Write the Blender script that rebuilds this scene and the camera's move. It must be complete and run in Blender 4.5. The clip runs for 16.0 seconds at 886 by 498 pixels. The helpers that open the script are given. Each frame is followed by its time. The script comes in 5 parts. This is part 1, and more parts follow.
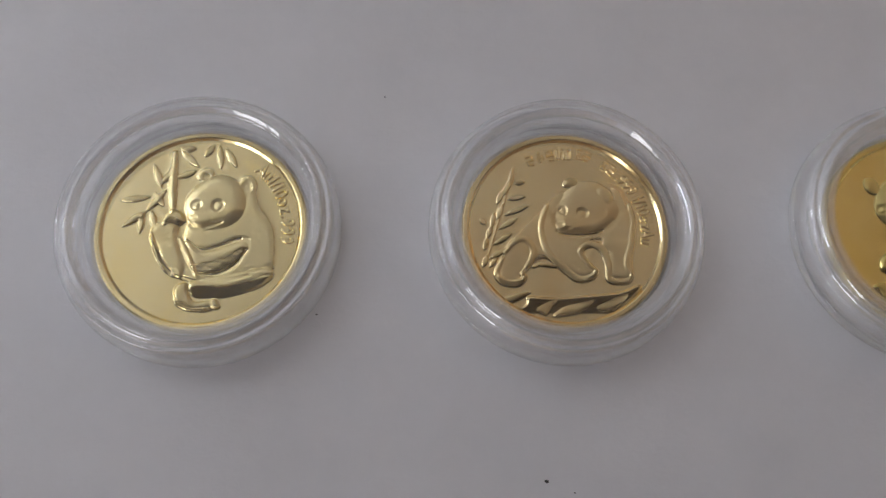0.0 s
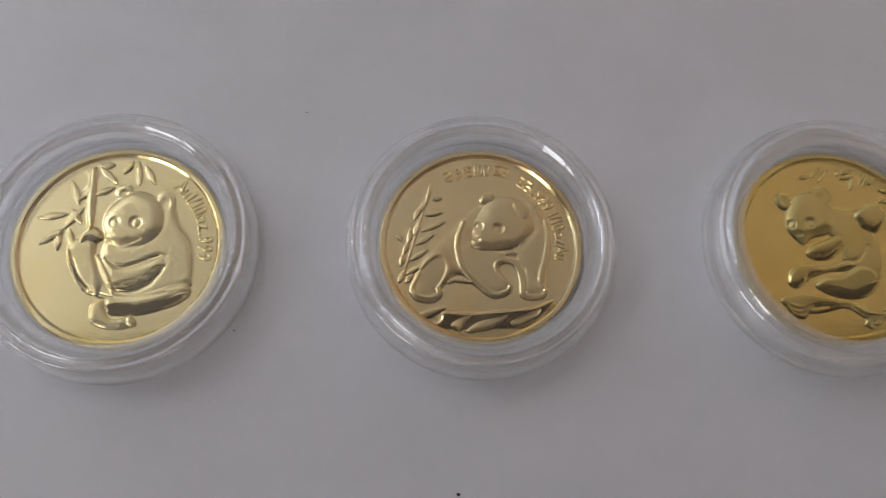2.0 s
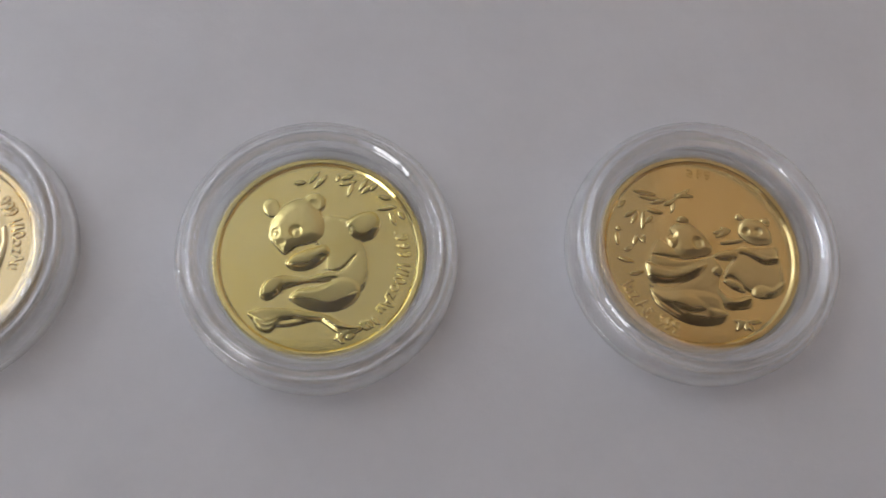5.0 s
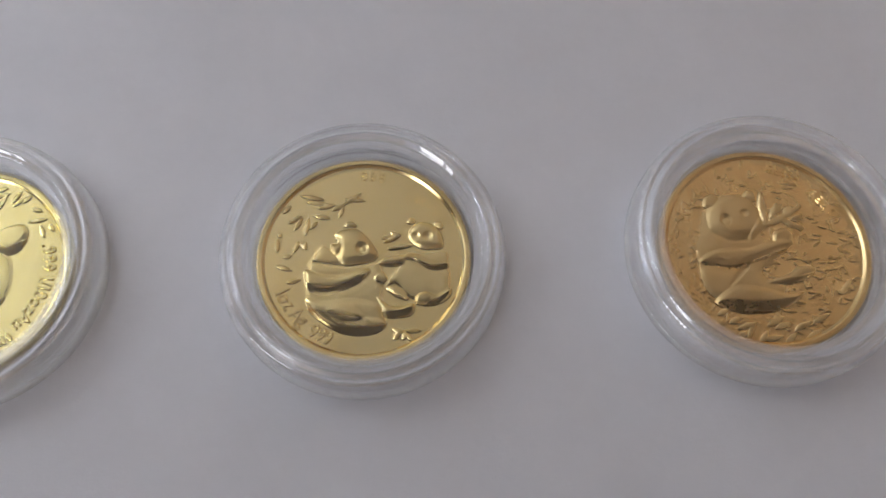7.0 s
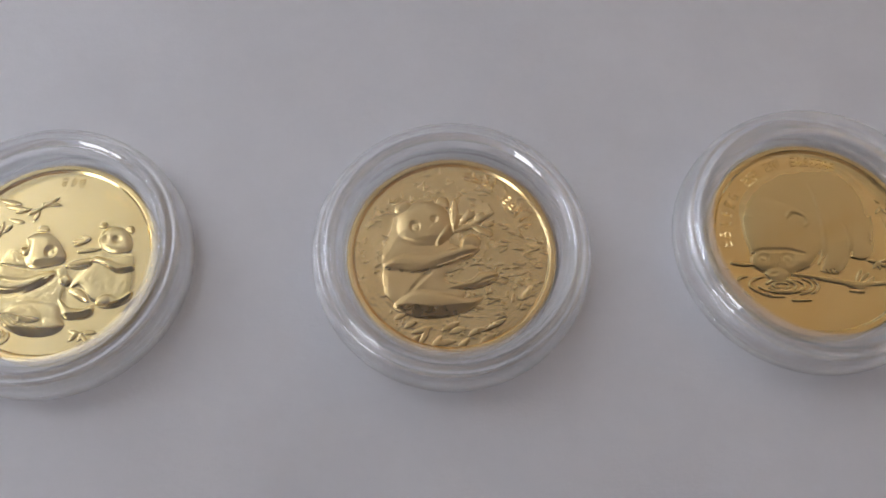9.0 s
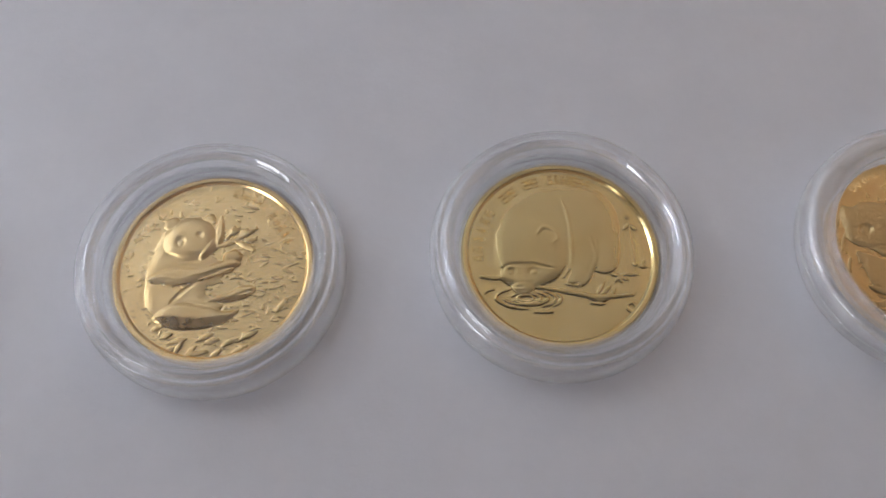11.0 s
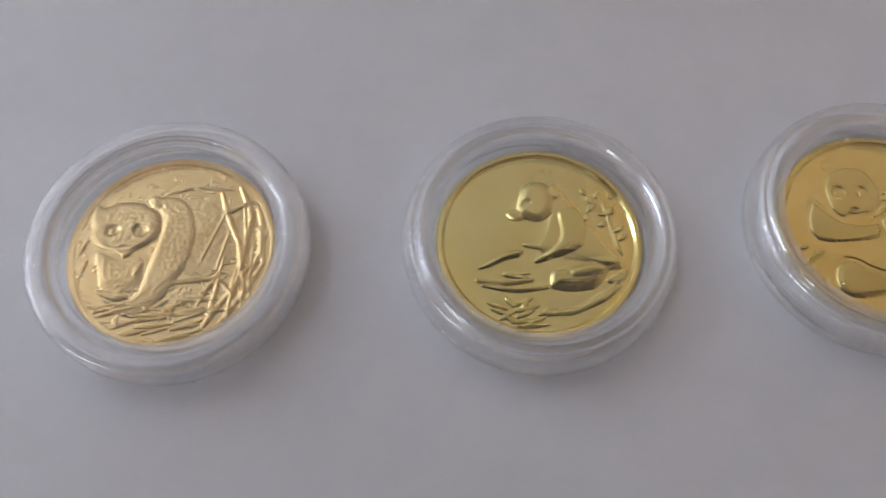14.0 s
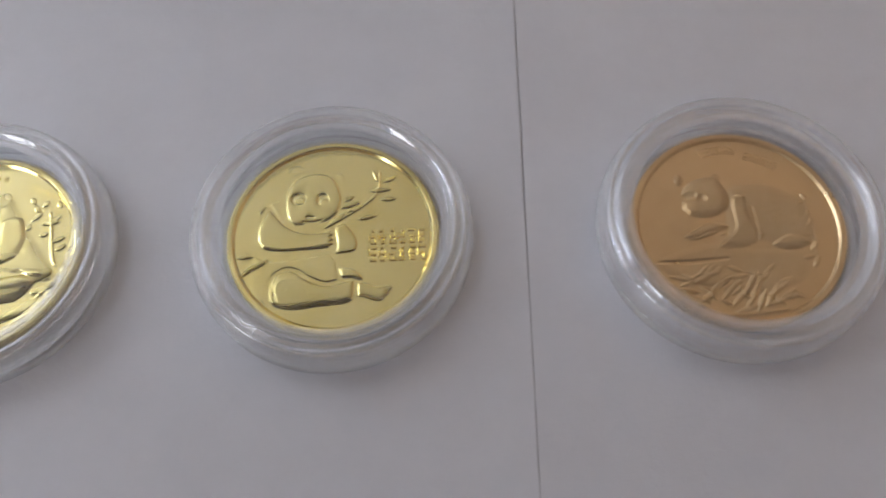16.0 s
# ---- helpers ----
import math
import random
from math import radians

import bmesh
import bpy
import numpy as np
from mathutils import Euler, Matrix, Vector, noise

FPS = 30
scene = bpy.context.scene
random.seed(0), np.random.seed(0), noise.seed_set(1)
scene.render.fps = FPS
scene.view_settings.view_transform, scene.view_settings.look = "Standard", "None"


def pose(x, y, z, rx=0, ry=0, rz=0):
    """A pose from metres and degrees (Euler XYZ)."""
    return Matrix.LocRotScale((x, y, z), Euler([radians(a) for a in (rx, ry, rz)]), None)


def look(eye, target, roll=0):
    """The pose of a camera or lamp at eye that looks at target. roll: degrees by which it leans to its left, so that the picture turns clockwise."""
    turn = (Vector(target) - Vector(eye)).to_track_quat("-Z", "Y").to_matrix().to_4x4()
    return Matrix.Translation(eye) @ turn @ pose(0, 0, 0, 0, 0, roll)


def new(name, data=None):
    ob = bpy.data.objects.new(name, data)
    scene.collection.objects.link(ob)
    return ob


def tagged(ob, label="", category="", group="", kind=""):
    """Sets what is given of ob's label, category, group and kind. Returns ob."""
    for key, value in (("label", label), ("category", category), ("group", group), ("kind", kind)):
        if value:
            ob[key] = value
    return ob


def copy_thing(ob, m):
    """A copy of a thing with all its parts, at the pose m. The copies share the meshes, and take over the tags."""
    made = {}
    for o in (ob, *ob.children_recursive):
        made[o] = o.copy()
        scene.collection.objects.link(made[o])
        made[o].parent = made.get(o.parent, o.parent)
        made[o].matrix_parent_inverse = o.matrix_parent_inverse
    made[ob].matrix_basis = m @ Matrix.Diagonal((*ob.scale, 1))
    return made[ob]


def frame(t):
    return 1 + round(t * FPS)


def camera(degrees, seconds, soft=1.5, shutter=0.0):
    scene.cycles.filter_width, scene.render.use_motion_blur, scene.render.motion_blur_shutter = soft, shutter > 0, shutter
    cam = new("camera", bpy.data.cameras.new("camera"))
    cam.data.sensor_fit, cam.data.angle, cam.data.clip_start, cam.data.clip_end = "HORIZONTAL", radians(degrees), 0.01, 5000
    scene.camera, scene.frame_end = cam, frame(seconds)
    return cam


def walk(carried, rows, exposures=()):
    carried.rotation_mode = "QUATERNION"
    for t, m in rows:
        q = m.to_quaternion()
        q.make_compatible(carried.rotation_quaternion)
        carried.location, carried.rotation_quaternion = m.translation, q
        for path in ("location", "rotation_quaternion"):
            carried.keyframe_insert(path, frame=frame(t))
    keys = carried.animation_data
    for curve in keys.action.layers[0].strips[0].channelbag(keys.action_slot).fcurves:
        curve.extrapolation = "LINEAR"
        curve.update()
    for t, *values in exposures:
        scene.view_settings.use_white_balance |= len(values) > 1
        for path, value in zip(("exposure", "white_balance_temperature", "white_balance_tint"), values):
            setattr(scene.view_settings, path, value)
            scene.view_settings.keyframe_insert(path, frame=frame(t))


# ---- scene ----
# ---- camera ----
MM = 0.001
PATH = [
    (0.0, 17.89, -24.10, 67.95, 18.64, -2.12, -0.53),
    (0.5, 17.62, -24.02, 67.70, 18.40, -2.85, -0.90),
    (1.0, 17.75, -23.71, 68.30, 18.25, -3.10, -0.88),
    (1.5, 18.40, -22.97, 69.03, 18.14, -3.42, -1.07),
    (2.0, 23.64, -22.35, 69.81, 17.97, -3.15, -1.03),
    (2.5, 29.59, -21.54, 70.19, 17.36, -2.76, -0.85),
    (3.0, 38.14, -21.60, 68.68, 17.26, -3.31, -0.80),
    (3.5, 45.17, -20.75, 68.34, 17.33, -3.36, -0.77),
    (4.0, 52.65, -20.33, 68.22, 17.17, -3.27, -0.49),
    (4.5, 60.39, -20.26, 69.10, 17.47, -2.83, -0.57),
    (5.0, 69.14, -21.84, 68.43, 18.60, -3.56, -1.03),
    (5.2, 72.04, -21.73, 68.30, 18.59, -3.48, -1.62),
    (7.3, 104.27, -23.05, 66.19, 20.55, -0.99, -1.62),
    (7.5, 106.17, -23.33, 66.06, 20.78, -1.22, -1.53),
    (8.0, 113.37, -23.66, 64.56, 21.11, -0.82, -1.34),
    (8.5, 120.98, -24.31, 64.18, 21.28, -0.12, -1.20),
    (9.0, 128.72, -24.83, 67.00, 21.59, -0.28, -0.98),
    (9.2, 130.09, -24.24, 68.49, 21.94, -0.19, -0.93),
    (11.3, 153.65, -26.68, 70.38, 22.52, -0.67, -1.30),
    (11.5, 156.86, -27.02, 70.39, 22.66, -0.57, -1.41),
    (12.0, 168.99, -28.15, 69.22, 23.19, -0.41, -1.55),
    (12.5, 178.75, -29.10, 68.50, 23.75, -0.31, -1.63),
    (13.0, 190.24, -28.32, 68.43, 23.35, -0.37, -1.73),
    (13.5, 202.62, -28.29, 67.21, 23.65, -0.43, -2.12),
    (14.0, 216.10, -28.60, 66.45, 24.17, -0.38, -2.71),
    (14.5, 227.66, -30.84, 63.69, 25.37, -0.47, -3.11),
    (15.0, 241.49, -30.67, 64.43, 24.73, -0.64, -3.81),
    (15.5, 251.51, -29.41, 64.88, 24.27, -0.54, -3.44),
    (16.0, 265.38, -29.20, 63.97, 24.44, 0.82, -2.51),
]
cam = camera(56.8, 16.0, soft=1.5, shutter=0.2)
walk(cam, [(t, pose(x * MM, y * MM, z * MM, rx, ry, rz)) for t, x, y, z, rx, ry, rz in PATH],
     exposures=[(0.0, -0.43, 6540, 10), (5.0, -0.19, 6460, 10), (9.0, -0.03, 6290, 10), (16.0, 0.04, 6210, 10)])

# ---- light: daylight from one large window beside the table ----
ROOM_W, ROOM_E, ROOM_S, ROOM_N, ROOM_H = -1.85, 0.62, -0.45, 1.3, 1.5
WINDOW = (-0.1, 1.1, 0.6, 1.3)
SOUTH_WINDOW = (-1.25, -0.2, 0.2, 0.52)
world = bpy.data.worlds.new("sky")
scene.world = world
world.use_nodes = True
sky = world.node_tree.nodes.new("ShaderNodeTexSky")
sky.sky_type, sky.sun_disc = "NISHITA", False
sky.sun_elevation, sky.sun_rotation = radians(35), radians(200)
world.node_tree.links.new(sky.outputs[0], world.node_tree.nodes["Background"].inputs[0])
world.node_tree.nodes["Background"].inputs[1].default_value = 0.1


def window_light(y0, y1, z0, z1, watts, colour, tilt, south=False):
    lamp = bpy.data.lights.new("window_daylight", "AREA")
    lamp.shape, lamp.size, lamp.size_y = "RECTANGLE", y1 - y0, z1 - z0
    lamp.energy, lamp.color = watts, colour
    ob = new("window_daylight", lamp)
    eye = Vector((ROOM_W - 0.01, (y0 + y1) / 2, (z0 + z1) / 2)) if not south else Vector(((y0 + y1) / 2, ROOM_S - 0.01, (z0 + z1) / 2))
    way = (0, 1) if south else (1, 0)
    ob.matrix_world = look(eye, eye + Vector((*way, math.tan(radians(tilt)))))
    return ob


window_light(-.06, 1.05, .7, 1.2, 40.0, (0.785, 0.835, 1.0), 54)
window_light(-1.05, -.35, .24, .48, 3.5, (0.97, 0.96, 1.0), 0, south=True)


# ---- materials ----
def material(name, colour, rough=0.5, metal=0.0):
    m = bpy.data.materials.new(name)
    m.use_nodes = True
    b = m.node_tree.nodes["Principled BSDF"]
    b.inputs["Base Color"].default_value = (*colour, 1)
    b.inputs["Roughness"].default_value = rough
    b.inputs["Metallic"].default_value = metal
    return m, m.node_tree, b


def noise_node(nt, scale, detail=4.0, rough=0.6):
    co = nt.nodes.new("ShaderNodeTexCoord")
    n = nt.nodes.new("ShaderNodeTexNoise")
    n.inputs["Scale"].default_value, n.inputs["Detail"].default_value, n.inputs["Roughness"].default_value = scale, detail, rough
    nt.links.new(co.outputs["Object"], n.inputs["Vector"])
    return n


def tint(nt, b, n, low, high, a=0.3, z=0.7):
    r = nt.nodes.new("ShaderNodeValToRGB")
    r.color_ramp.elements[0].color, r.color_ramp.elements[1].color = (*low, 1), (*high, 1)
    r.color_ramp.elements[0].position, r.color_ramp.elements[1].position = a, z
    nt.links.new(n.outputs["Fac"], r.inputs["Fac"])
    nt.links.new(r.outputs["Color"], b.inputs["Base Color"])
    return r


def remap(nt, n, socket, low, high):
    r = nt.nodes.new("ShaderNodeMapRange")
    r.inputs["From Min"].default_value, r.inputs["From Max"].default_value = 0.3, 0.7
    r.inputs["To Min"].default_value, r.inputs["To Max"].default_value = low, high
    nt.links.new(n.outputs["Fac"], r.inputs["Value"])
    nt.links.new(r.outputs["Result"], socket)


def bump(nt, b, n, strength, distance):
    u = nt.nodes.new("ShaderNodeBump")
    u.inputs["Strength"].default_value, u.inputs["Distance"].default_value = strength, distance
    nt.links.new(n.outputs["Fac"], u.inputs["Height"])
    nt.links.new(u.outputs["Normal"], b.inputs["Normal"])


def paper_material(name, low, high):
    m, nt, b = material(name, high, 0.38)
    b.inputs["IOR"].default_value = 1.85
    tint(nt, b, noise_node(nt, 90, 6, 0.7), low, high, 0.35, 0.65)
    bump(nt, b, noise_node(nt, 900, 5, 0.75), 0.35, 0.00012)
    return m


def gold_material(name, low, high, rough):
    m, nt, b = material(name, high, rough, 1.0)
    ramp = tint(nt, b, noise_node(nt, 210, 5, 0.62), low, high, 0.30, 0.55)
    spot = ramp.color_ramp.elements.new(0.24)
    stain = .25 if rough > .22 else 1
    spot.color = (high[0] * (1 - .14 * stain), high[1] * (1 - .38 * stain), high[2] * (1 - .6 * stain), 1)
    grain, frost, add = nt.nodes.new("ShaderNodeMapRange"), nt.nodes.new("ShaderNodeAttribute"), nt.nodes.new("ShaderNodeMath")
    grain.inputs["From Min"].default_value, grain.inputs["From Max"].default_value = 0.3, 0.7
    grain.inputs["To Min"].default_value, grain.inputs["To Max"].default_value = rough * 0.75, rough * 1.35
    frost.attribute_name = "frost"
    add.operation, add.inputs[1].default_value = "MULTIPLY_ADD", 0.23
    nt.links.new(noise_node(nt, 500, 5, 0.7).outputs["Fac"], grain.inputs["Value"])
    nt.links.new(frost.outputs["Fac"], add.inputs[0])
    nt.links.new(grain.outputs[0], add.inputs[2])
    nt.links.new(add.outputs[0], b.inputs["Roughness"])
    bump(nt, b, noise_node(nt, 420, 3, 0.5), 0.12, 0.00010)
    return m


PAPER = paper_material("white_paper", (0.71, 0.707, 0.712), (0.755, 0.752, 0.757))
PAPER_B = paper_material("white_paper_second", (0.695, 0.687, 0.69), (0.74, 0.732, 0.735))
GOLD_PALE = gold_material("pale_gold", (0.96, 0.77, 0.34), (0.99, 0.83, 0.42), 0.09)
GOLD_LEMON = gold_material("lemon_gold", (0.95, 0.77, 0.25), (0.98, 0.83, 0.33), 0.09)
GOLD_WARM = gold_material("warm_gold", (0.90, 0.67, 0.26), (0.94, 0.745, 0.335), 0.11)
GOLD_MATTE = gold_material("frosted_gold", (0.88, 0.61, 0.25), (0.93, 0.69, 0.32), 0.2)
GOLD_ROSE = gold_material("rose_tinted_gold", (0.98, 0.73, 0.34), (1.0, 0.81, 0.43), 0.12)
GOLD_DULL = gold_material("dull_gold", (0.82, 0.58, 0.29), (0.86, 0.63, 0.33), 0.34)
WALL_WHITE, nt_, b_ = material("white_wall_paint", (0.8, 0.8, 0.79), 0.85)
tint(nt_, b_, noise_node(nt_, 6), (0.78, 0.78, 0.77), (0.82, 0.82, 0.81))
CREAM, nt_, b_ = material("cream_ceiling_paint", (0.86, 0.83, 0.78), 0.85)
tint(nt_, b_, noise_node(nt_, 6), (0.80, 0.77, 0.725), (0.84, 0.81, 0.765))
WALL_TAN, nt_, b_ = material("tan_wall_paint", (0.74, 0.56, 0.40), 0.8)
tint(nt_, b_, noise_node(nt_, 5), (0.53, 0.37, 0.24), (0.59, 0.43, 0.28))
# dark brown for the two added blocks that darken the coins' reflections
BLOCKER_BROWN, nt_, b_ = material("dark_brown_blocker", (0.075, 0.057, 0.045), 0.7)
tint(nt_, b_, noise_node(nt_, 5), (0.06, 0.045, 0.036), (0.09, 0.068, 0.052))
TABLE, nt_, b_ = material("light_grey_table_laminate", (0.55, 0.54, 0.53), 0.5)
tint(nt_, b_, noise_node(nt_, 30), (0.52, 0.51, 0.50), (0.58, 0.57, 0.56))
FRAME_PAINT, nt_, b_ = material("white_window_paint", (0.8, 0.8, 0.8), 0.4)
DUST, nt_, b_ = material("dark_dust", (0.05, 0.045, 0.04), 0.9)


def acrylic_material():
    """Clear acrylic."""
    m, nt, b = material("clear_acrylic", (0.985, 0.99, 0.995), 0.02)
    b.inputs["Transmission Weight"].default_value, b.inputs["IOR"].default_value = 1.0, 1.42
    remap(nt, noise_node(nt, 350, 4), b.inputs["Roughness"], 0.0, 0.025)
    # the moulded ring round the viewing pane is thin-walled: light passes straight, with gloss that grows at a slant
    clear, gloss, thin, mix = (nt.nodes.new("ShaderNode" + k) for k in ("BsdfTransparent", "BsdfGlossy", "MixShader", "MixShader"))
    # a share of white diffuse stands in for light reflected within the ring walls
    gleam_white, gleam_mix = nt.nodes.new("ShaderNodeBsdfDiffuse"), nt.nodes.new("ShaderNodeMixShader")
    gleam_white.inputs["Color"].default_value, gleam_mix.inputs["Fac"].default_value = (0.92, 0.92, 0.92, 1), 0.22
    clear.inputs["Color"].default_value = (0.985, 0.988, 0.99, 1)
    gloss.inputs["Roughness"].default_value = 0.022
    slant, power, schlick = (nt.nodes.new("ShaderNode" + k) for k in ("LayerWeight", "Math", "MapRange"))
    slant.inputs["Blend"].default_value = 0.5
    power.operation, power.inputs[1].default_value = "POWER", 4.0
    schlick.inputs["To Min"].default_value, schlick.inputs["To Max"].default_value = 0.17, 0.9
    co, flat, length, ring = (nt.nodes.new("ShaderNode" + k) for k in ("TexCoord", "VectorMath", "VectorMath", "MapRange"))
    flat.operation, length.operation = "MULTIPLY", "LENGTH"
    flat.inputs[1].default_value = (1, 1, 0)
    ring.inputs["From Min"].default_value, ring.inputs["From Max"].default_value = 0.00903, 0.0092
    ring.inputs["To Min"].default_value, ring.inputs["To Max"].default_value = 0.0, RING
    for a, c in ((co.outputs["Object"], flat.inputs[0]), (flat.outputs[0], length.inputs[0]), (length.outputs["Value"], ring.inputs["Value"]),
                 (slant.outputs["Facing"], power.inputs[0]), (power.outputs[0], schlick.inputs["Value"]), (schlick.outputs[0], thin.inputs["Fac"]),
                 (clear.outputs[0], gleam_mix.inputs[1]), (gleam_white.outputs[0], gleam_mix.inputs[2]), (gleam_mix.outputs[0], thin.inputs[1]), (gloss.outputs[0], thin.inputs[2]),
                 (ring.outputs[0], mix.inputs["Fac"]), (b.outputs[0], mix.inputs[1]), (thin.outputs[0], mix.inputs[2]),
                 (mix.outputs[0], nt.nodes["Material Output"].inputs["Surface"])):
        nt.links.new(a, c)
    return m


RING = 0.9
ACRYLIC = acrylic_material()


# ---- mesh helpers ----
def mesh_object(name, bm, mat, smooth=False):
    me = bpy.data.meshes.new(name)
    bmesh.ops.recalc_face_normals(bm, faces=bm.faces)
    if smooth:
        for f in bm.faces:
            f.smooth = True
        for e in bm.edges:
            e.smooth = e.calc_face_angle(0) < radians(32)
    bm.to_mesh(me)
    bm.free()
    me.materials.append(mat)
    return new(name, me)


def part(name, bm, mat, parent, label="", smooth=False):
    ob = mesh_object(name, bm, mat, smooth)
    ob.parent = parent
    if label:
        ob["label"] = label
    return ob


def box(bm, x0, y0, z0, x1, y1, z1):
    v = [bm.verts.new((x, y, z)) for x in (x0, x1) for y in (y0, y1) for z in (z0, z1)]
    for f in ((0, 1, 3, 2), (4, 6, 7, 5), (0, 4, 5, 1), (2, 3, 7, 6), (0, 2, 6, 4), (1, 5, 7, 3)):
        bm.faces.new([v[i] for i in f])


def ridge(bm, x0, y0, x1, y1, h):
    """A raised bar with sloping sides."""
    b = min(x1 - x0, y1 - y0) * .38
    low = [bm.verts.new(p) for p in ((x0, y0, 0), (x1, y0, 0), (x1, y1, 0), (x0, y1, 0))]
    top = [bm.verts.new(p) for p in ((x0 + b, y0 + b, h), (x1 - b, y0 + b, h), (x1 - b, y1 - b, h), (x0 + b, y1 - b, h))]
    bm.faces.new(top)
    for k in range(4):
        j = (k + 1) % 4
        bm.faces.new((low[k], low[j], top[j], top[k]))


def lathe(profile, segments=160, teeth=()):
    """A closed solid of revolution; the radii of the profile points named in teeth alternate to make a reeded edge."""
    bm = bmesh.new()
    rings = []
    for i, (r, z) in enumerate(profile):
        if r == 0:
            rings.append([bm.verts.new((0, 0, z * MM))])
            continue
        ring = []
        for k in range(segments):
            a = 2 * math.pi * k / segments
            q = r - (0.085 if i in teeth and k % 4 in (0, 1) else 0)
            ring.append(bm.verts.new((q * MM * math.cos(a), q * MM * math.sin(a), z * MM)))
        rings.append(ring)
    for a, b in zip(rings, rings[1:]):
        n = max(len(a), len(b))
        for k in range(n):
            j = (k + 1) % n
            loop = [a[k % len(a)], a[j % len(a)], b[j % len(b)], b[k % len(b)]]
            loop = [v for i, v in enumerate(loop) if v not in loop[:i]]
            if len(loop) > 2:
                bm.faces.new(loop)
    return bm


# ---- the unseen room, added to close the place and be reflected in the coins ----
def room():
    t = 0.08
    def slab(name, mat, *b):
        bm = bmesh.new()
        box(bm, *b)
        return tagged(mesh_object(name, bm, mat), kind="structure")
    slab("table_top", TABLE, ROOM_W, ROOM_S, -0.03, ROOM_E, ROOM_N, -0.0001)
    slab("ceiling", CREAM, ROOM_W - t, ROOM_S - t, ROOM_H, ROOM_E + t, ROOM_N + t, ROOM_H + t)
    # unseen; set near and tan so that coins on the right reflect warm
    slab("wall_east", WALL_TAN, ROOM_E, ROOM_S, -0.03, ROOM_E + t, ROOM_N, ROOM_H)
    slab("wall_north", WALL_WHITE, ROOM_W - t, ROOM_N, -0.03, ROOM_E + t, ROOM_N + t, ROOM_H)
    # two unseen dark blocks, added so that south-facing relief slopes reflect dark
    slab("reflection_blocker_south", BLOCKER_BROWN, ROOM_W, ROOM_S, 0.62, ROOM_E, -0.15, ROOM_H)
    slab("reflection_blocker_overhead", BLOCKER_BROWN, -0.5, -0.152, 0.66, ROOM_E - .002, 0.115, ROOM_H - .002)
    # walls with an opening: a is along the wall, the sheet of wall spans across .. across + t
    for name, mat, across, inward, a0, a1, hole, flip in (("wall_west", WALL_WHITE, ROOM_W - t, ROOM_W, ROOM_S, ROOM_N, WINDOW, False),
                                                          ("wall_south", WALL_TAN, ROOM_S - t, ROOM_S, ROOM_W - t, ROOM_E + t, SOUTH_WINDOW, True)):
        def piece(bm, p0, a, za, p1, b, zb):
            box(bm, *((a, p0, za, b, p1, zb) if flip else (p0, a, za, p1, b, zb)))
        bm = bmesh.new()
        piece(bm, across, a0, -.03, inward, hole[0], ROOM_H)
        piece(bm, across, hole[1], -.03, inward, a1, ROOM_H)
        piece(bm, across, hole[0], -.03, inward, hole[1], hole[2])
        piece(bm, across, hole[0], hole[3], inward, hole[1], ROOM_H)
        tagged(mesh_object(name, bm, mat), kind="structure")
        bm = bmesh.new()
        for a in (hole[0], (hole[0] + hole[1]) / 2 - .015, hole[1] - .03):
            piece(bm, inward - .005, a, hole[2], inward + .02, a + .03, hole[3])
        for z in (hole[2], hole[3] - .03):
            piece(bm, inward - .003, hole[0] + .03, z, inward + .018, hole[1] - .03, z + .03)
        tagged(mesh_object("window_2" if flip else "window_1", bm, FRAME_PAINT), kind="structure")


room()


# ---- paper sheets ----
def sheet(name, centre, turn, mat, label):
    bm = bmesh.new()
    box(bm, -.1485, -.105, -.0001, .1485, .105, 0)
    ob = mesh_object(name, bm, mat)
    ob.matrix_world = pose(*centre, 0, 0, turn)
    return tagged(ob, label, "paper", "paper sheets on the table")


SEAM_X, SEAM_TURN = 0.27295, -2.1
step = Vector((math.cos(radians(SEAM_TURN)), math.sin(radians(SEAM_TURN)), 0))
sheet("paper_sheet", Vector((SEAM_X, 0, 0)) - step * (.1485 + .00008), SEAM_TURN, PAPER,
      "plain white sheet of office paper under nine coin capsules")
sheet("paper_sheet", Vector((SEAM_X, 0, 0)) + step * (.1485 + .00008), SEAM_TURN - .12, PAPER_B,
      "plain white sheet of office paper butted against another sheet")

# ---- capsules ----
BASE_PROFILE = [(0, .3), (9.5, .3), (9.72, .25), (9.9, .09), (10.12, 0), (11.2, 0), (11.6, .2), (11.84, .8), (11.84, 1.6), (11.72, 1.74), (11.3, 1.74), (11.12, 1.6), (11.0, .78), (10.8, .6), (10.36, .6), (10.28, .7), (10.16, .7), (10.06, .72), (9.98, 1.44), (9.88, 1.56), (9.32, 1.56),
                (9.2, 1.44), (9.14, .66), (9.05, .54), (0, .54)]
LID_PROFILE = [(0, 3.45), (9.9, 3.45), (10.3, 3.3), (10.6, 2.9), (10.75, 1.95), (10.92, 1.84), (11.7, 1.84), (11.84, 1.92), (11.83, 2.6), (11.68, 3.3), (11.52, 3.74), (11.34, 4.03), (11.18, 4.17),
               (11.06, 4.2), (10.95, 4.16), (10.8, 4.14), (10.7, 4.22), (10.56, 4.38), (10.36, 4.46), (10.24, 4.44), (10.1, 4.34), (9.9, 4.15), (9.75, 3.98), (9.6, 3.94), (0, 3.94)]
CAPSULE_H = 4.45


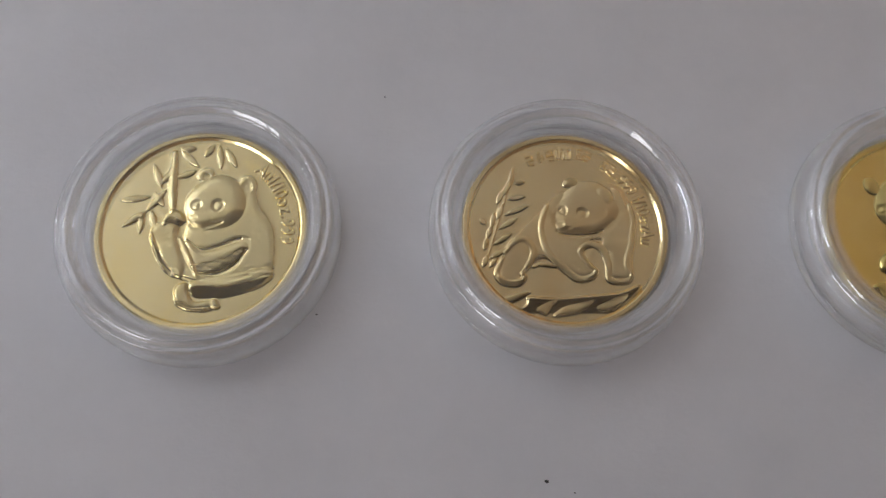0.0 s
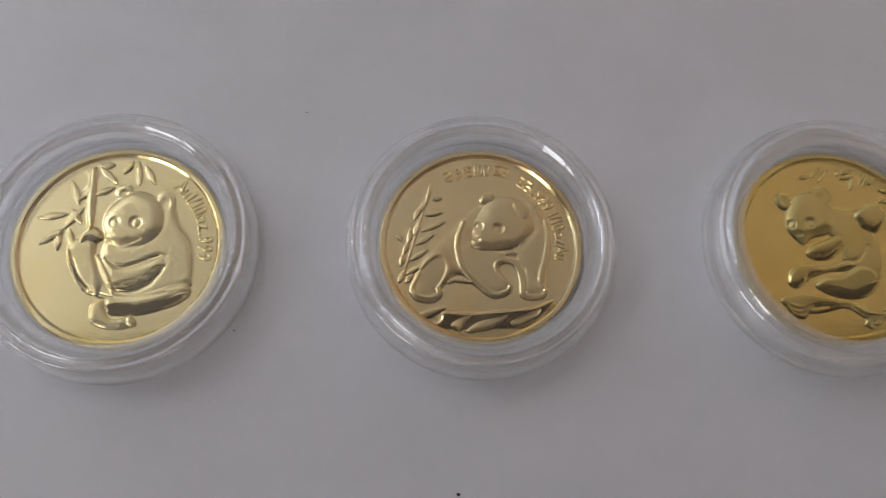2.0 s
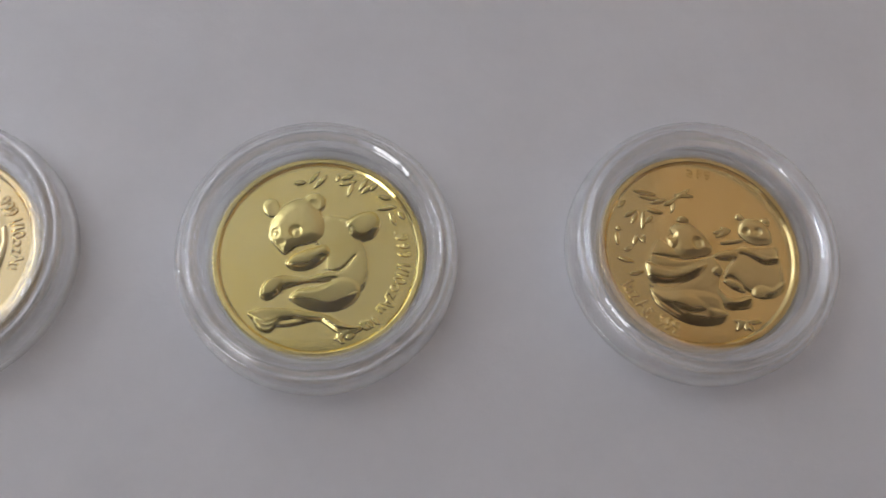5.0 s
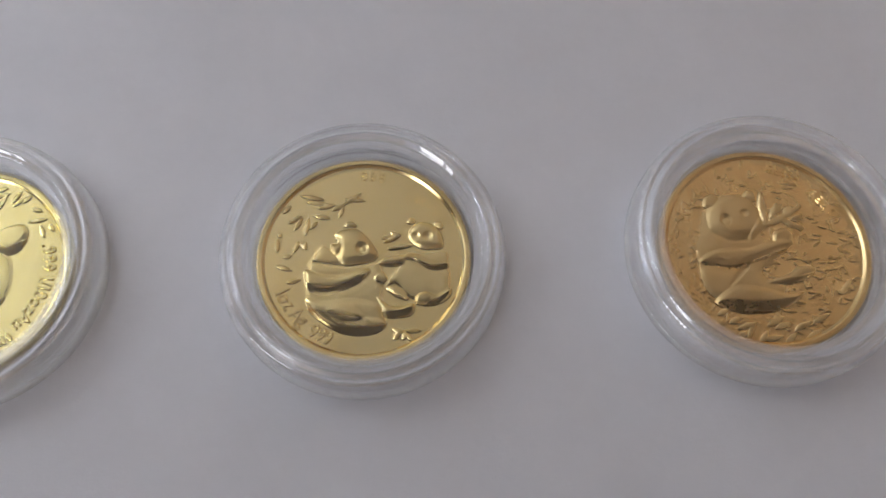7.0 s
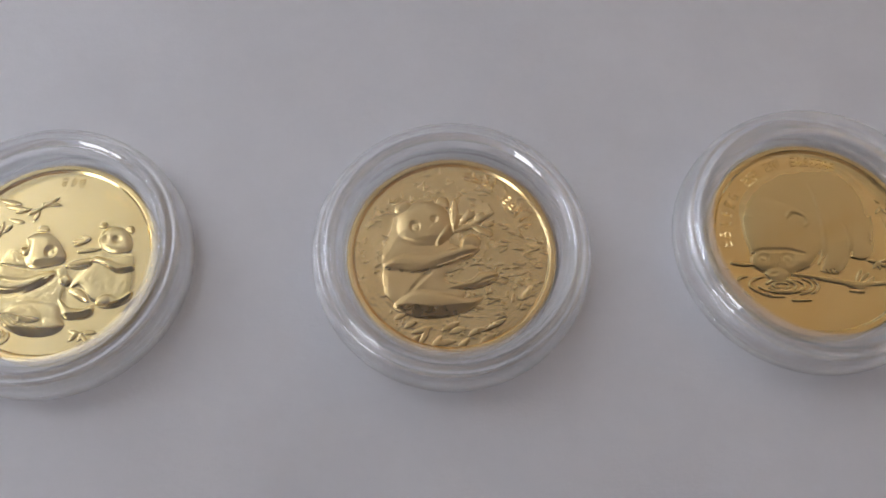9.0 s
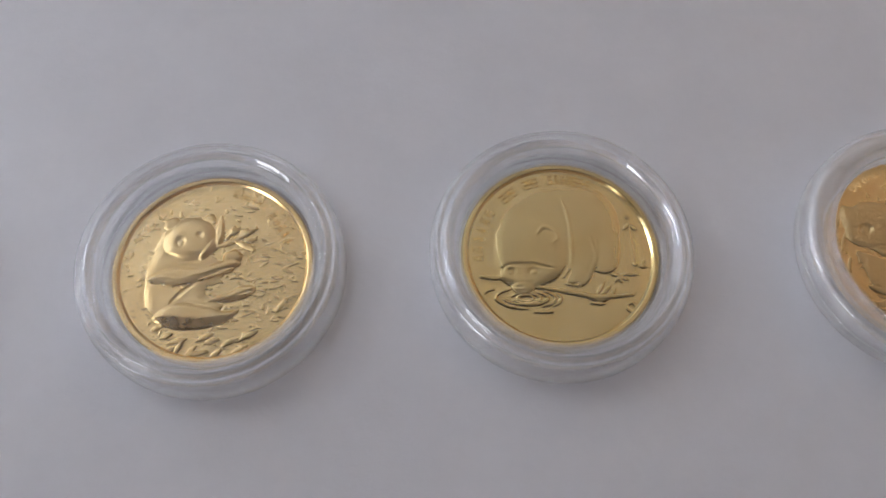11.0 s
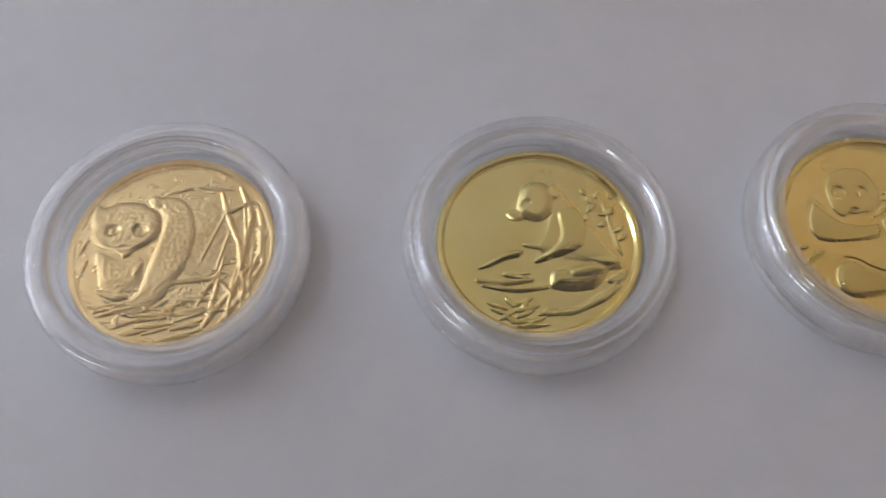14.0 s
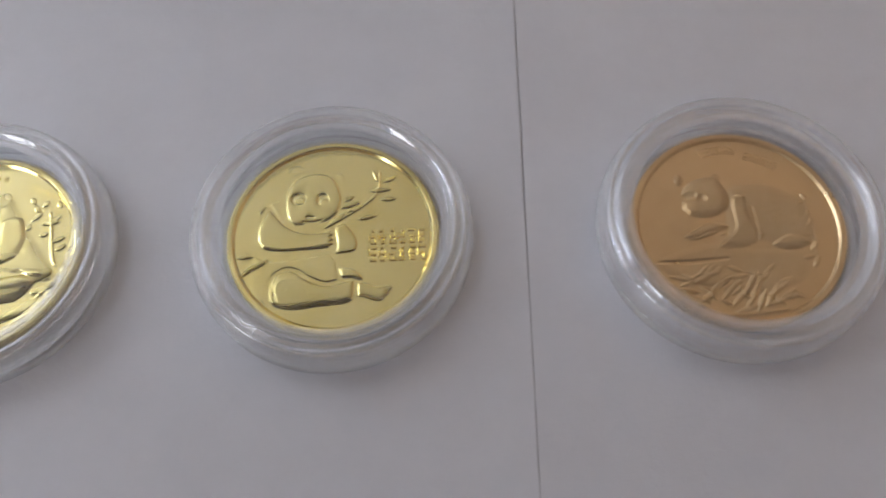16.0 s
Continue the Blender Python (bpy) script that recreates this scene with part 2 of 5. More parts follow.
def rounded(profile, reach=.18, passes=3):
    """The profile with its corners cut round; reach is the most that a corner loses, in mm."""
    for k in range(passes):
        out = [profile[0]]
        for (r0, z0), (r1, z1) in zip(profile, profile[1:]):
            n = math.hypot(r1 - r0, z1 - z0)
            c = min(.25, reach / (k + 1) / n)
            out += [(r0 + (r1 - r0) * c, z0 + (z1 - z0) * c), (r1 + (r0 - r1) * c, z1 + (z0 - z1) * c)]
        out[1:2], out[-1:] = [], [profile[-1]]
        profile = out
    return profile


def capsule(name, flipped, label):
    ob = new(name)
    flip = (lambda p: [(r, CAPSULE_H - z) for r, z in p]) if flipped else (lambda p: p)
    for name, profile in (("base", BASE_PROFILE), ("lid", LID_PROFILE)):
        shell = part(name, lathe(flip(rounded(profile))), ACRYLIC, ob, smooth=True)
        shell.visible_shadow = False
    return tagged(ob, label, "coin capsule", "coin capsules in a row")


CENTRES = [(0, 0), (31.14, .09), (63.13, 0), (96.25, .47), (130.2, .61), (161.33, 1.49), (194.71, 1.15), (226.27, .79), (256.52, .89), (290.58, 0)]
FLIPPED = 6
first = capsule("coin_capsule", False, "round clear acrylic capsule closed over a gold coin")
turned = capsule("coin_capsule", True, "round clear acrylic capsule lying upside down round a coin")
first.matrix_basis = pose(0, 0, 0)
turned.matrix_basis = pose(CENTRES[FLIPPED][0] * MM, CENTRES[FLIPPED][1] * MM, 0)
for i, (x, y) in enumerate(CENTRES):
    if i not in (0, FLIPPED):
        copy_thing(first, pose(x * MM, y * MM, 0, 0, 0, 37 * i))

# ---- coins: relief tools ----
COIN_R, FIELD = 9.0, 1.0
COIN_Z = 0.56
GRID = 360
SPAN = 0.945
axis = np.linspace(-SPAN, SPAN, GRID)
GX, GY = np.meshgrid(axis, axis)


def lattice(freq, seed):
    """Smooth value noise over the coin, about -1 to 1."""
    rng = np.random.default_rng(seed)
    n = int(freq * 2) + 3
    v = rng.uniform(-1, 1, (n, n))
    fx, fy = (GX + 1) * freq, (GY + 1) * freq
    ix, iy = fx.astype(int), fy.astype(int)
    sx, sy = fx - ix, fy - iy
    sx, sy = sx * sx * (3 - 2 * sx), sy * sy * (3 - 2 * sy)
    return (v[iy, ix] * (1 - sx) + v[iy, ix + 1] * sx) * (1 - sy) + (v[iy + 1, ix] * (1 - sx) + v[iy + 1, ix + 1] * sx) * sy


HAIR = lattice(30, 3) * .6 + lattice(58, 4) * .6
GRAIN = lattice(60, 5)
RAGGED = lattice(10, 6)


class Relief:
    """Heights in mm over the field of a coin; places are in coin radii."""

    def __init__(self):
        self.h = np.zeros_like(GX)
        self.polish = np.zeros_like(GX)
        self.letters = bmesh.new()

    def inside(self, x, y, rx, ry, turn):
        a = radians(turn)
        u, v = GX - x, GY - y
        return ((u * math.cos(a) + v * math.sin(a)) / rx) ** 2 + ((v * math.cos(a) - u * math.sin(a)) / ry) ** 2

    def blob(self, x, y, rx, ry, turn, height):
        d = self.inside(x, y, rx, ry, turn)
        before = self.h
        self.h = np.maximum(self.h, np.where(d < 1, .7 * height * np.clip(1 - d, 0, 1) ** .6 * (1 - .4 * (GY - y) / (max(rx, ry) + .06)), 0))
        self.polish = np.where(self.h > before + .01, 0, self.polish)

    def shape(self, height, edge, lean, groove, *points):
        """A raised form with a closed, curved outline: it rises from what lies below within the width of its edge, more gently on its underside; lean lifts its upper side."""
        p = np.array(points)
        t = np.linspace(0, 1, 6, endpoint=False)[:, None]
        path = np.concatenate([.5 * (2 * b + (c - a) * t + (2 * a - 5 * b + 4 * c - d) * t * t + (3 * b - a - 3 * c + d) * t ** 3)
                               for a, b, c, d in zip(np.roll(p, 1, 0), p, np.roll(p, -1, 0), np.roll(p, -2, 0))])
        lo, hi = path.min(0) - .08, path.max(0) + .08
        i, j = np.searchsorted(axis, lo), np.searchsorted(axis, hi)
        s = np.s_[i[1]:j[1], i[0]:j[0]]
        x, y = GX[s], GY[s]
        away, inner = np.full(x.shape, 9.0), np.zeros(x.shape, bool)
        for a, b in zip(path, np.roll(path, -1, 0)):
            e = b - a
            k = np.clip(((x - a[0]) * e[0] + (y - a[1]) * e[1]) / max(e @ e, 1e-9), 0, 1)
            away = np.minimum(away, np.hypot(x - a[0] - k * e[0], y - a[1] - k * e[1]))
            if a[1] != b[1]:
                inner ^= ((a[1] > y) != (b[1] > y)) & (x < a[0] + (y - a[1]) * e[0] / e[1])
        under = np.clip(np.gradient(away, axis[1] - axis[0], axis=0), 0, 1)
        ragged = away + (.006 * HAIR[s] * under if lean else 0)
        wide = edge * (.5 + .95 * under) if lean else edge * .75
        rise = np.where(inner, np.sin(np.clip(ragged / wide, 0, 1) * math.pi / 2), 0)
        for _ in range(2):
            q = np.pad(rise, 1, mode="edge")
            rise = np.where(inner, (q[1:-1, 1:-1] * 2 + q[:-2, 1:-1] + q[2:, 1:-1] + q[1:-1, :-2] + q[1:-1, 2:]) / 6, 0)
        top = .82 * height + lean * (y - path[:, 1].mean()) / (hi[1] - lo[1]) * 2
        side = inner * under * np.clip(1.5 - away / edge, 0, 1) if lean else 0 * x
        self.h[s] = self.h[s] * (1 - rise) + top * rise - groove * np.exp(-(away / .022) ** 2) + .003 * HAIR[s] * side
        self.polish[s] = np.where(inner, .9 if lean > .2 else .6 * side, self.polish[s])

    def dent(self, x, y, rx, ry, turn, depth):
        d = self.inside(x, y, rx, ry, turn)
        self.h = self.h - 1.15 * depth * np.clip(1 - d, 0, 1) ** 0.8

    def bump(self, x, y, rx, ry, turn, height):
        d = self.inside(x, y, rx, ry, turn)
        self.h = self.h + .075 * np.clip(1 - d, 0, 1) ** .7

    def trace(self, width, points):
        p = [Vector(q) for q in points]
        p = [p[0] * 2 - p[1]] + p + [p[-1] * 2 - p[-2]]
        path = []
        for a, b, c, d in zip(p, p[1:], p[2:], p[3:]):
            for k in range(8):
                t = k / 8
                path.append(.5 * (2 * b + (c - a) * t + (2 * a - 5 * b + 4 * c - d) * t * t + (3 * b - a - 3 * c + d) * t ** 3))
        path.append(p[-2])
        best = np.full_like(GX, 9.0)
        total = len(path) - 1
        for i, (a, b) in enumerate(zip(path, path[1:])):
            lo = np.searchsorted(axis, (min(a.x, b.x) - width, min(a.y, b.y) - width))
            hi = np.searchsorted(axis, (max(a.x, b.x) + width, max(a.y, b.y) + width))
            s = np.s_[lo[1]:hi[1], lo[0]:hi[0]]
            e = b - a
            t = np.clip(((GX[s] - a.x) * e.x + (GY[s] - a.y) * e.y) / max(e.length_squared, 1e-9), 0, 1)
            thin = .55 + .45 * math.sin(math.pi * min(1, (i + .5) / total))
            best[s] = np.minimum(best[s], np.hypot(GX[s] - a.x - t * e.x, GY[s] - a.y - t * e.y) / thin)
        return np.clip(1 - (best / width) ** 2, 0, 1)

    def line(self, width, height, *points):
        self.h = self.h + height * .8 * self.trace(width, points) ** .8

    def cut(self, width, depth, *points):
        self.h = self.h - depth * self.trace(width * 1.05, points)

    def leaf(self, x0, y0, x1, y1, width, height):
        ex, ey = x1 - x0, y1 - y0
        x0, y0, ex, ey = x0 - .06 * ex, y0 - .06 * ey, 1.12 * ex, 1.12 * ey
        width = width * .56
        n = math.hypot(ex, ey)
        t = ((GX - x0) * ex + (GY - y0) * ey) / (n * n)
        s = ((GY - y0) * ex - (GX - x0) * ey) / n
        w = width * np.sin(np.pi * np.clip(t, 0, 1)) + 1e-6
        q = np.clip(1 - (s / w) ** 2, 0, 1) * ((t > 0) & (t < 1))
        self.h = np.maximum(self.h, self.h * .5 + .75 * height * (q ** .6 - .3 * np.exp(-(s / (.12 * width)) ** 2) * q))

    def ground(self, amount, blades):
        """A worked background: fine grain and short scattered blades."""
        self.h += amount * .4 * (HAIR * .8 + .7 * lattice(9, 8) + GRAIN * .5)
        rng = random.Random(11)
        for _ in range(blades * 6):
            r, a = math.sqrt(rng.random()) * .86, rng.uniform(0, 2 * math.pi)
            x, y = r * math.cos(a), r * math.sin(a)
            b = rng.uniform(-.6, .6) + (math.pi / 2 if rng.random() < .25 else 0)
            n = rng.uniform(.06, .14)
            self.leaf(x, y, x + n * math.cos(b), y + n * math.sin(b), .022, amount * .75)

    def glyph(self, char, size):
        cu = bpy.data.curves.new("glyph", "FONT")
        cu.body, cu.size, cu.extrude, cu.resolution_u = char, size * 1.25, .004, 3
        cu.bevel_depth, cu.bevel_resolution, cu.offset = .010, 1, -.004
        cu.align_x = "CENTER"
        ob = bpy.data.objects.new("glyph", cu)
        me = bpy.data.meshes.new_from_object(ob)
        bpy.data.objects.remove(ob)
        bpy.data.curves.remove(cu)
        return me

    def place(self, me, x, y, turn, squeeze=1.0):
        m = Matrix.Diagonal((COIN_R * MM, COIN_R * MM, COIN_R * MM, 1))
        me.transform(m @ pose(x, y, 0, 0, 0, turn) @ Matrix.Diagonal((squeeze, 1, 1, 1)))
        me.transform(Matrix.Translation((0, 0, FIELD * MM)))
        self.letters.from_mesh(me)
        bpy.data.meshes.remove(me)

    def ring(self, text, radius, a0, a1, size, inward, make, squeeze=.85):
        wide = [.55 if c in "1/. " else 1.0 for c in text]
        run, total = 0.0, sum(wide)
        for c, w in zip(text, wide):
            a = a0 + (a1 - a0) * (run + w / 2) / total
            run += w
            if c == " ":
                continue
            r = radius + (size * .42 - .045 if inward else -size * .42)
            self.place(make(c), r * math.cos(radians(a)), r * math.sin(radians(a)), a + (90 if inward else -90), squeeze)

    def arc(self, text, radius, a0, a1, size):
        self.ring(text, radius, a0, a1, size, False, lambda c: self.glyph(c, size))

    def arcin(self, text, radius, a0, a1, size):
        self.ring(text, radius, a0, a1, size, True, lambda c: self.glyph(c, size))

    def bar_sign(self, size, seed):
        bm = bmesh.new()
        rng = random.Random(seed)
        w = size * .42
        for k in range(3):
            c, m = rng.uniform(.35, .95), rng.uniform(-.3, .3) * w
            z = k * size * .37
            ridge(bm, max(-w, m - w * c), z, min(w, m + w * c), z + size * .2, .008)
        for m in (rng.uniform(-.9, -.3), rng.uniform(.2, .9)):
            z = rng.uniform(0, .35) * size
            ridge(bm, m * w - size * .09, z, m * w + size * .09, z + rng.uniform(.4, .6) * size, .0095)
        me = bpy.data.meshes.new("bars")
        bm.to_mesh(me)
        bm.free()
        return me

    def bars(self, count, radius, a0, a1, size):
        seeds = iter(range(count))
        self.ring("x" * count, radius, a0, a1, size, False, lambda c: self.bar_sign(size, next(seeds) + count), .7)

    def block(self, seed, x0, y0, x1, y1, columns, rows):
        w, h = (x1 - x0) / columns, (y1 - y0) / rows
        for i in range(columns):
            for j in range(rows):
                self.place(self.bar_sign(h * .95, seed + 7 * i + j), x0 + w * (i + .5), y0 + h * j, 0, w / h * 1.1)

    def soft(self):
        p = np.pad(self.h, 1, mode="edge")
        self.h = (p[1:-1, 1:-1] * 4 + 2 * (p[:-2, 1:-1] + p[2:, 1:-1] + p[1:-1, :-2] + p[1:-1, 2:]) + p[:-2, :-2] + p[2:, 2:] + p[:-2, 2:] + p[2:, :-2]) / 16

    def mesh(self, strength):
        self.soft()
        frosted = np.clip(np.abs(self.h) / .06, 0, 1) * (1 - .75 * self.polish)
        self.h = self.h + .009 * HAIR * frosted
        keep = GX ** 2 + GY ** 2 < .936 ** 2
        fade = np.clip((.925 - np.hypot(GX, GY)) / .03, 0, 1)
        number = np.full(GX.shape, -1)
        number[keep] = np.arange(keep.sum())
        v = np.stack([GX[keep] * COIN_R, GY[keep] * COIN_R, FIELD + (strength * self.h * fade)[keep]], 1) * MM
        q = np.stack([number[:-1, :-1], number[:-1, 1:], number[1:, 1:], number[1:, :-1]], -1).reshape(-1, 4)
        q = q[(q >= 0).all(1)]
        me = bpy.data.meshes.new("relief")
        me.from_pydata(v.tolist(), [], q.tolist())
        frost = me.attributes.new("frost", "FLOAT", "POINT")
        frost.data.foreach_set("value", frosted[keep].astype(np.float32))
        me.shade_smooth()
        return me


COIN_PROFILE = [(0, 0), (8.85, 0), (9.0, .12), (9.0, 1.06), (8.93, 1.16), (8.8, 1.2), (8.52, 1.2), (8.44, 1.17), (8.22, .97), (8.15, .85)]


def coin(index, design, field, strength, relief_label, label):
    x, y = CENTRES[index]
    z = COIN_Z if index != FLIPPED else CAPSULE_H - 3.45 + .01
    ob = new("gold_coin")
    ob.matrix_basis = pose(x * MM, y * MM, z * MM)
    part("rim", lathe([(q, min(w, 1.03)) for q, w in COIN_PROFILE] if index == FLIPPED else COIN_PROFILE, 480, (2, 3, 4)), field, ob)
    r = Relief()
    design(r)
    me = r.mesh(strength)
    me.materials.append(field)
    face = new("relief", me)
    face.parent = ob
    face["label"] = relief_label
    if len(r.letters.verts):
        part("lettering", r.letters, field, ob, "raised lettering along the edge")
    else:
        r.letters.free()
    return tagged(ob, label, "coin", "gold coins in capsules")


# ---- the designs of the ten coins ----


def design_sitting_bear_with_bamboo(r):
    r.shape(0.12, 0.1, 0.0, 0.0, (0.196, 0.435), (0.467, 0.425), (0.556, 0.215), (0.672, 0.054), (0.711, -0.167), (0.709, -0.407), (0.632, -0.528), (0.377, -0.593), (0.068, -0.610), (-0.120, -0.529), (-0.208, -0.420), (-0.187, -0.198), (-0.144, 0.028), (-0.106, 0.200))
    r.shape(0.2, 0.12, 0.04, 0.02, (-0.142, -0.114), (-0.048, -0.164), (0.062, -0.225), (0.242, -0.174), (0.397, -0.129), (0.454, -0.196), (0.382, -0.291), (0.308, -0.363), (0.183, -0.430), (0.055, -0.452), (-0.041, -0.430), (-0.098, -0.309))
    r.shape(0.23, 0.1, 0.1, 0.01, (-0.068, -0.529), (0.084, -0.496), (0.264, -0.474), (0.469, -0.418), (0.624, -0.385), (0.711, -0.451), (0.609, -0.571), (0.431, -0.636), (0.229, -0.691), (0.023, -0.691), (-0.075, -0.626))
    r.shape(0.2, 0.06, 0.05, 0.02, (-0.193, -0.572), (-0.135, -0.529), (-0.072, -0.540), (-0.065, -0.626), (-0.001, -0.712), (0.137, -0.701), (0.225, -0.771), (0.136, -0.808), (-0.043, -0.808), (-0.165, -0.760), (-0.206, -0.659))
    r.shape(0.2, 0.03, 0.06, 0.02, (0.138, -0.707), (0.188, -0.691), (0.234, -0.755), (0.206, -0.792), (0.153, -0.771))
    r.shape(0.22, 0.08, 0.0, 0.01, (-0.351, 0.095), (-0.198, 0.154), (-0.198, 0.039), (-0.207, -0.086), (-0.163, -0.226), (-0.119, -0.364), (-0.150, -0.485), (-0.245, -0.464), (-0.353, -0.365), (-0.438, -0.199), (-0.476, -0.030), (-0.437, 0.049))
    r.shape(0.15, 0.05, 0.07, 0.0, (-0.458, 0.004), (-0.399, -0.115), (-0.337, -0.265), (-0.273, -0.387), (-0.199, -0.398), (-0.161, -0.474), (-0.254, -0.475), (-0.352, -0.376), (-0.435, -0.227), (-0.475, -0.087))
    r.shape(0.3, 0.06, 0.03, 0.015, (-0.355, 0.130), (-0.276, 0.193), (-0.187, 0.154), (-0.153, 0.073), (-0.207, 0.022), (-0.288, 0.044), (-0.344, 0.016), (-0.380, 0.061))
    r.shape(0.34, 0.17, 0.0, 0.015, (0.160, 0.566), (0.299, 0.507), (0.371, 0.407), (0.402, 0.261), (0.369, 0.116), (0.254, 0.018), (0.098, -0.017), (-0.034, -0.017), (-0.120, 0.056), (-0.181, 0.200), (-0.162, 0.345), (-0.075, 0.463), (0.037, 0.541))
    r.shape(0.37, 0.07, 0.0, 0.0, (-0.102, 0.154), (-0.021, 0.201), (0.082, 0.115), (0.067, 0.040), (-0.037, 0.011), (-0.111, 0.074))
    r.shape(0.15, .03, 0.24, .0, (-0.047, -0.594), (0.064, -0.567), (0.272, -0.572), (0.476, -0.528), (0.628, -0.467), (0.697, -0.484), (0.593, -0.571), (0.431, -0.636), (0.229, -0.685), (0.022, -0.680))
    r.shape(0.15, .03, 0.24, .0, (-0.167, -0.744), (-0.046, -0.776), (0.123, -0.776), (0.136, -0.808), (-0.043, -0.808))
    r.shape(0.15, .03, 0.24, .0, (-0.454, -0.042), (-0.386, -0.188), (-0.311, -0.321), (-0.228, -0.420), (-0.255, -0.469), (-0.347, -0.371), (-0.436, -0.210), (-0.468, -0.109))
    r.blob(-0.002, 0.556, 0.090, 0.072, 23, 0.14)
    r.dent(0.005, 0.538, 0.048, 0.042, 23, 0.06)
    r.blob(0.400, 0.435, 0.102, 0.118, 0, 0.18)
    r.dent(0.401, 0.423, 0.059, 0.071, 0, 0.07)
    r.dent(-0.060, 0.229, 0.056, 0.060, -31, 0.1)
    r.bump(-0.059, 0.217, 0.032, 0.035, 0, 0.4)
    r.dent(0.143, 0.224, 0.069, 0.070, 0, 0.1)
    r.bump(0.148, 0.218, 0.037, 0.041, 0, 0.42)
    r.dent(-0.080, 0.102, 0.042, 0.029, 0, 0.08)
    r.cut(0.022, 0.055, (-0.117, 0.034), (-0.024, 0.000), (0.090, 0.023), (0.192, 0.058))
    r.cut(0.03, 0.066, (-0.118, -0.124), (0.015, -0.218), (0.210, -0.167), (0.378, -0.105))
    r.cut(0.025, 0.066, (-0.022, -0.444), (0.170, -0.460), (0.344, -0.366), (0.433, -0.222))
    r.cut(0.025, 0.044, (0.248, -0.122), (0.377, -0.094), (0.457, -0.110))
    r.cut(0.03, 0.066, (-0.128, -0.477), (0.046, -0.525), (0.277, -0.509), (0.481, -0.465))
    r.line(0.03, 0.16, (-0.193, -0.102), (-0.011, -0.460))
    r.line(0.045, 0.16, (-0.313, 0.781), (-0.308, 0.442), (-0.282, 0.170))
    r.line(0.06, 0.05, (-0.317, 0.769), (-0.314, 0.733))
    r.line(0.06, 0.05, (-0.327, 0.589), (-0.324, 0.554))
    r.line(0.055, 0.05, (-0.306, 0.483), (-0.303, 0.448))
    r.leaf(-0.244, 0.793, -0.079, 0.639, 0.058, 0.14)
    r.leaf(0.110, 0.857, 0.138, 0.628, 0.058, 0.14)
    r.leaf(0.178, 0.821, 0.283, 0.641, 0.058, 0.14)
    r.leaf(-0.500, 0.647, -0.413, 0.424, 0.058, 0.14)
    r.leaf(-0.416, 0.459, -0.318, 0.601, 0.058, 0.14)
    r.leaf(-0.102, 0.591, -0.272, 0.519, 0.058, 0.14)
    r.leaf(-0.774, 0.282, -0.519, 0.318, 0.058, 0.14)
    r.leaf(-0.526, 0.180, -0.367, 0.389, 0.058, 0.14)
    r.leaf(-0.471, 0.365, -0.377, 0.227, 0.058, 0.14)
    r.leaf(-0.734, 0.020, -0.535, 0.169, 0.058, 0.14)
    r.leaf(-0.571, -0.036, -0.564, 0.146, 0.058, 0.14)
    r.leaf(-0.482, 0.169, -0.433, -0.001, 0.058, 0.14)
    r.leaf(0.055, 0.862, -0.023, 0.747, 0.058, 0.14)
    r.leaf(-0.674, 0.094, -0.537, 0.134, 0.058, 0.14)
    r.leaf(-0.257, 0.817, -0.122, 0.831, 0.058, 0.14)
    r.arc('Au1/10oz.999', 0.814, 51, -11, 0.15)


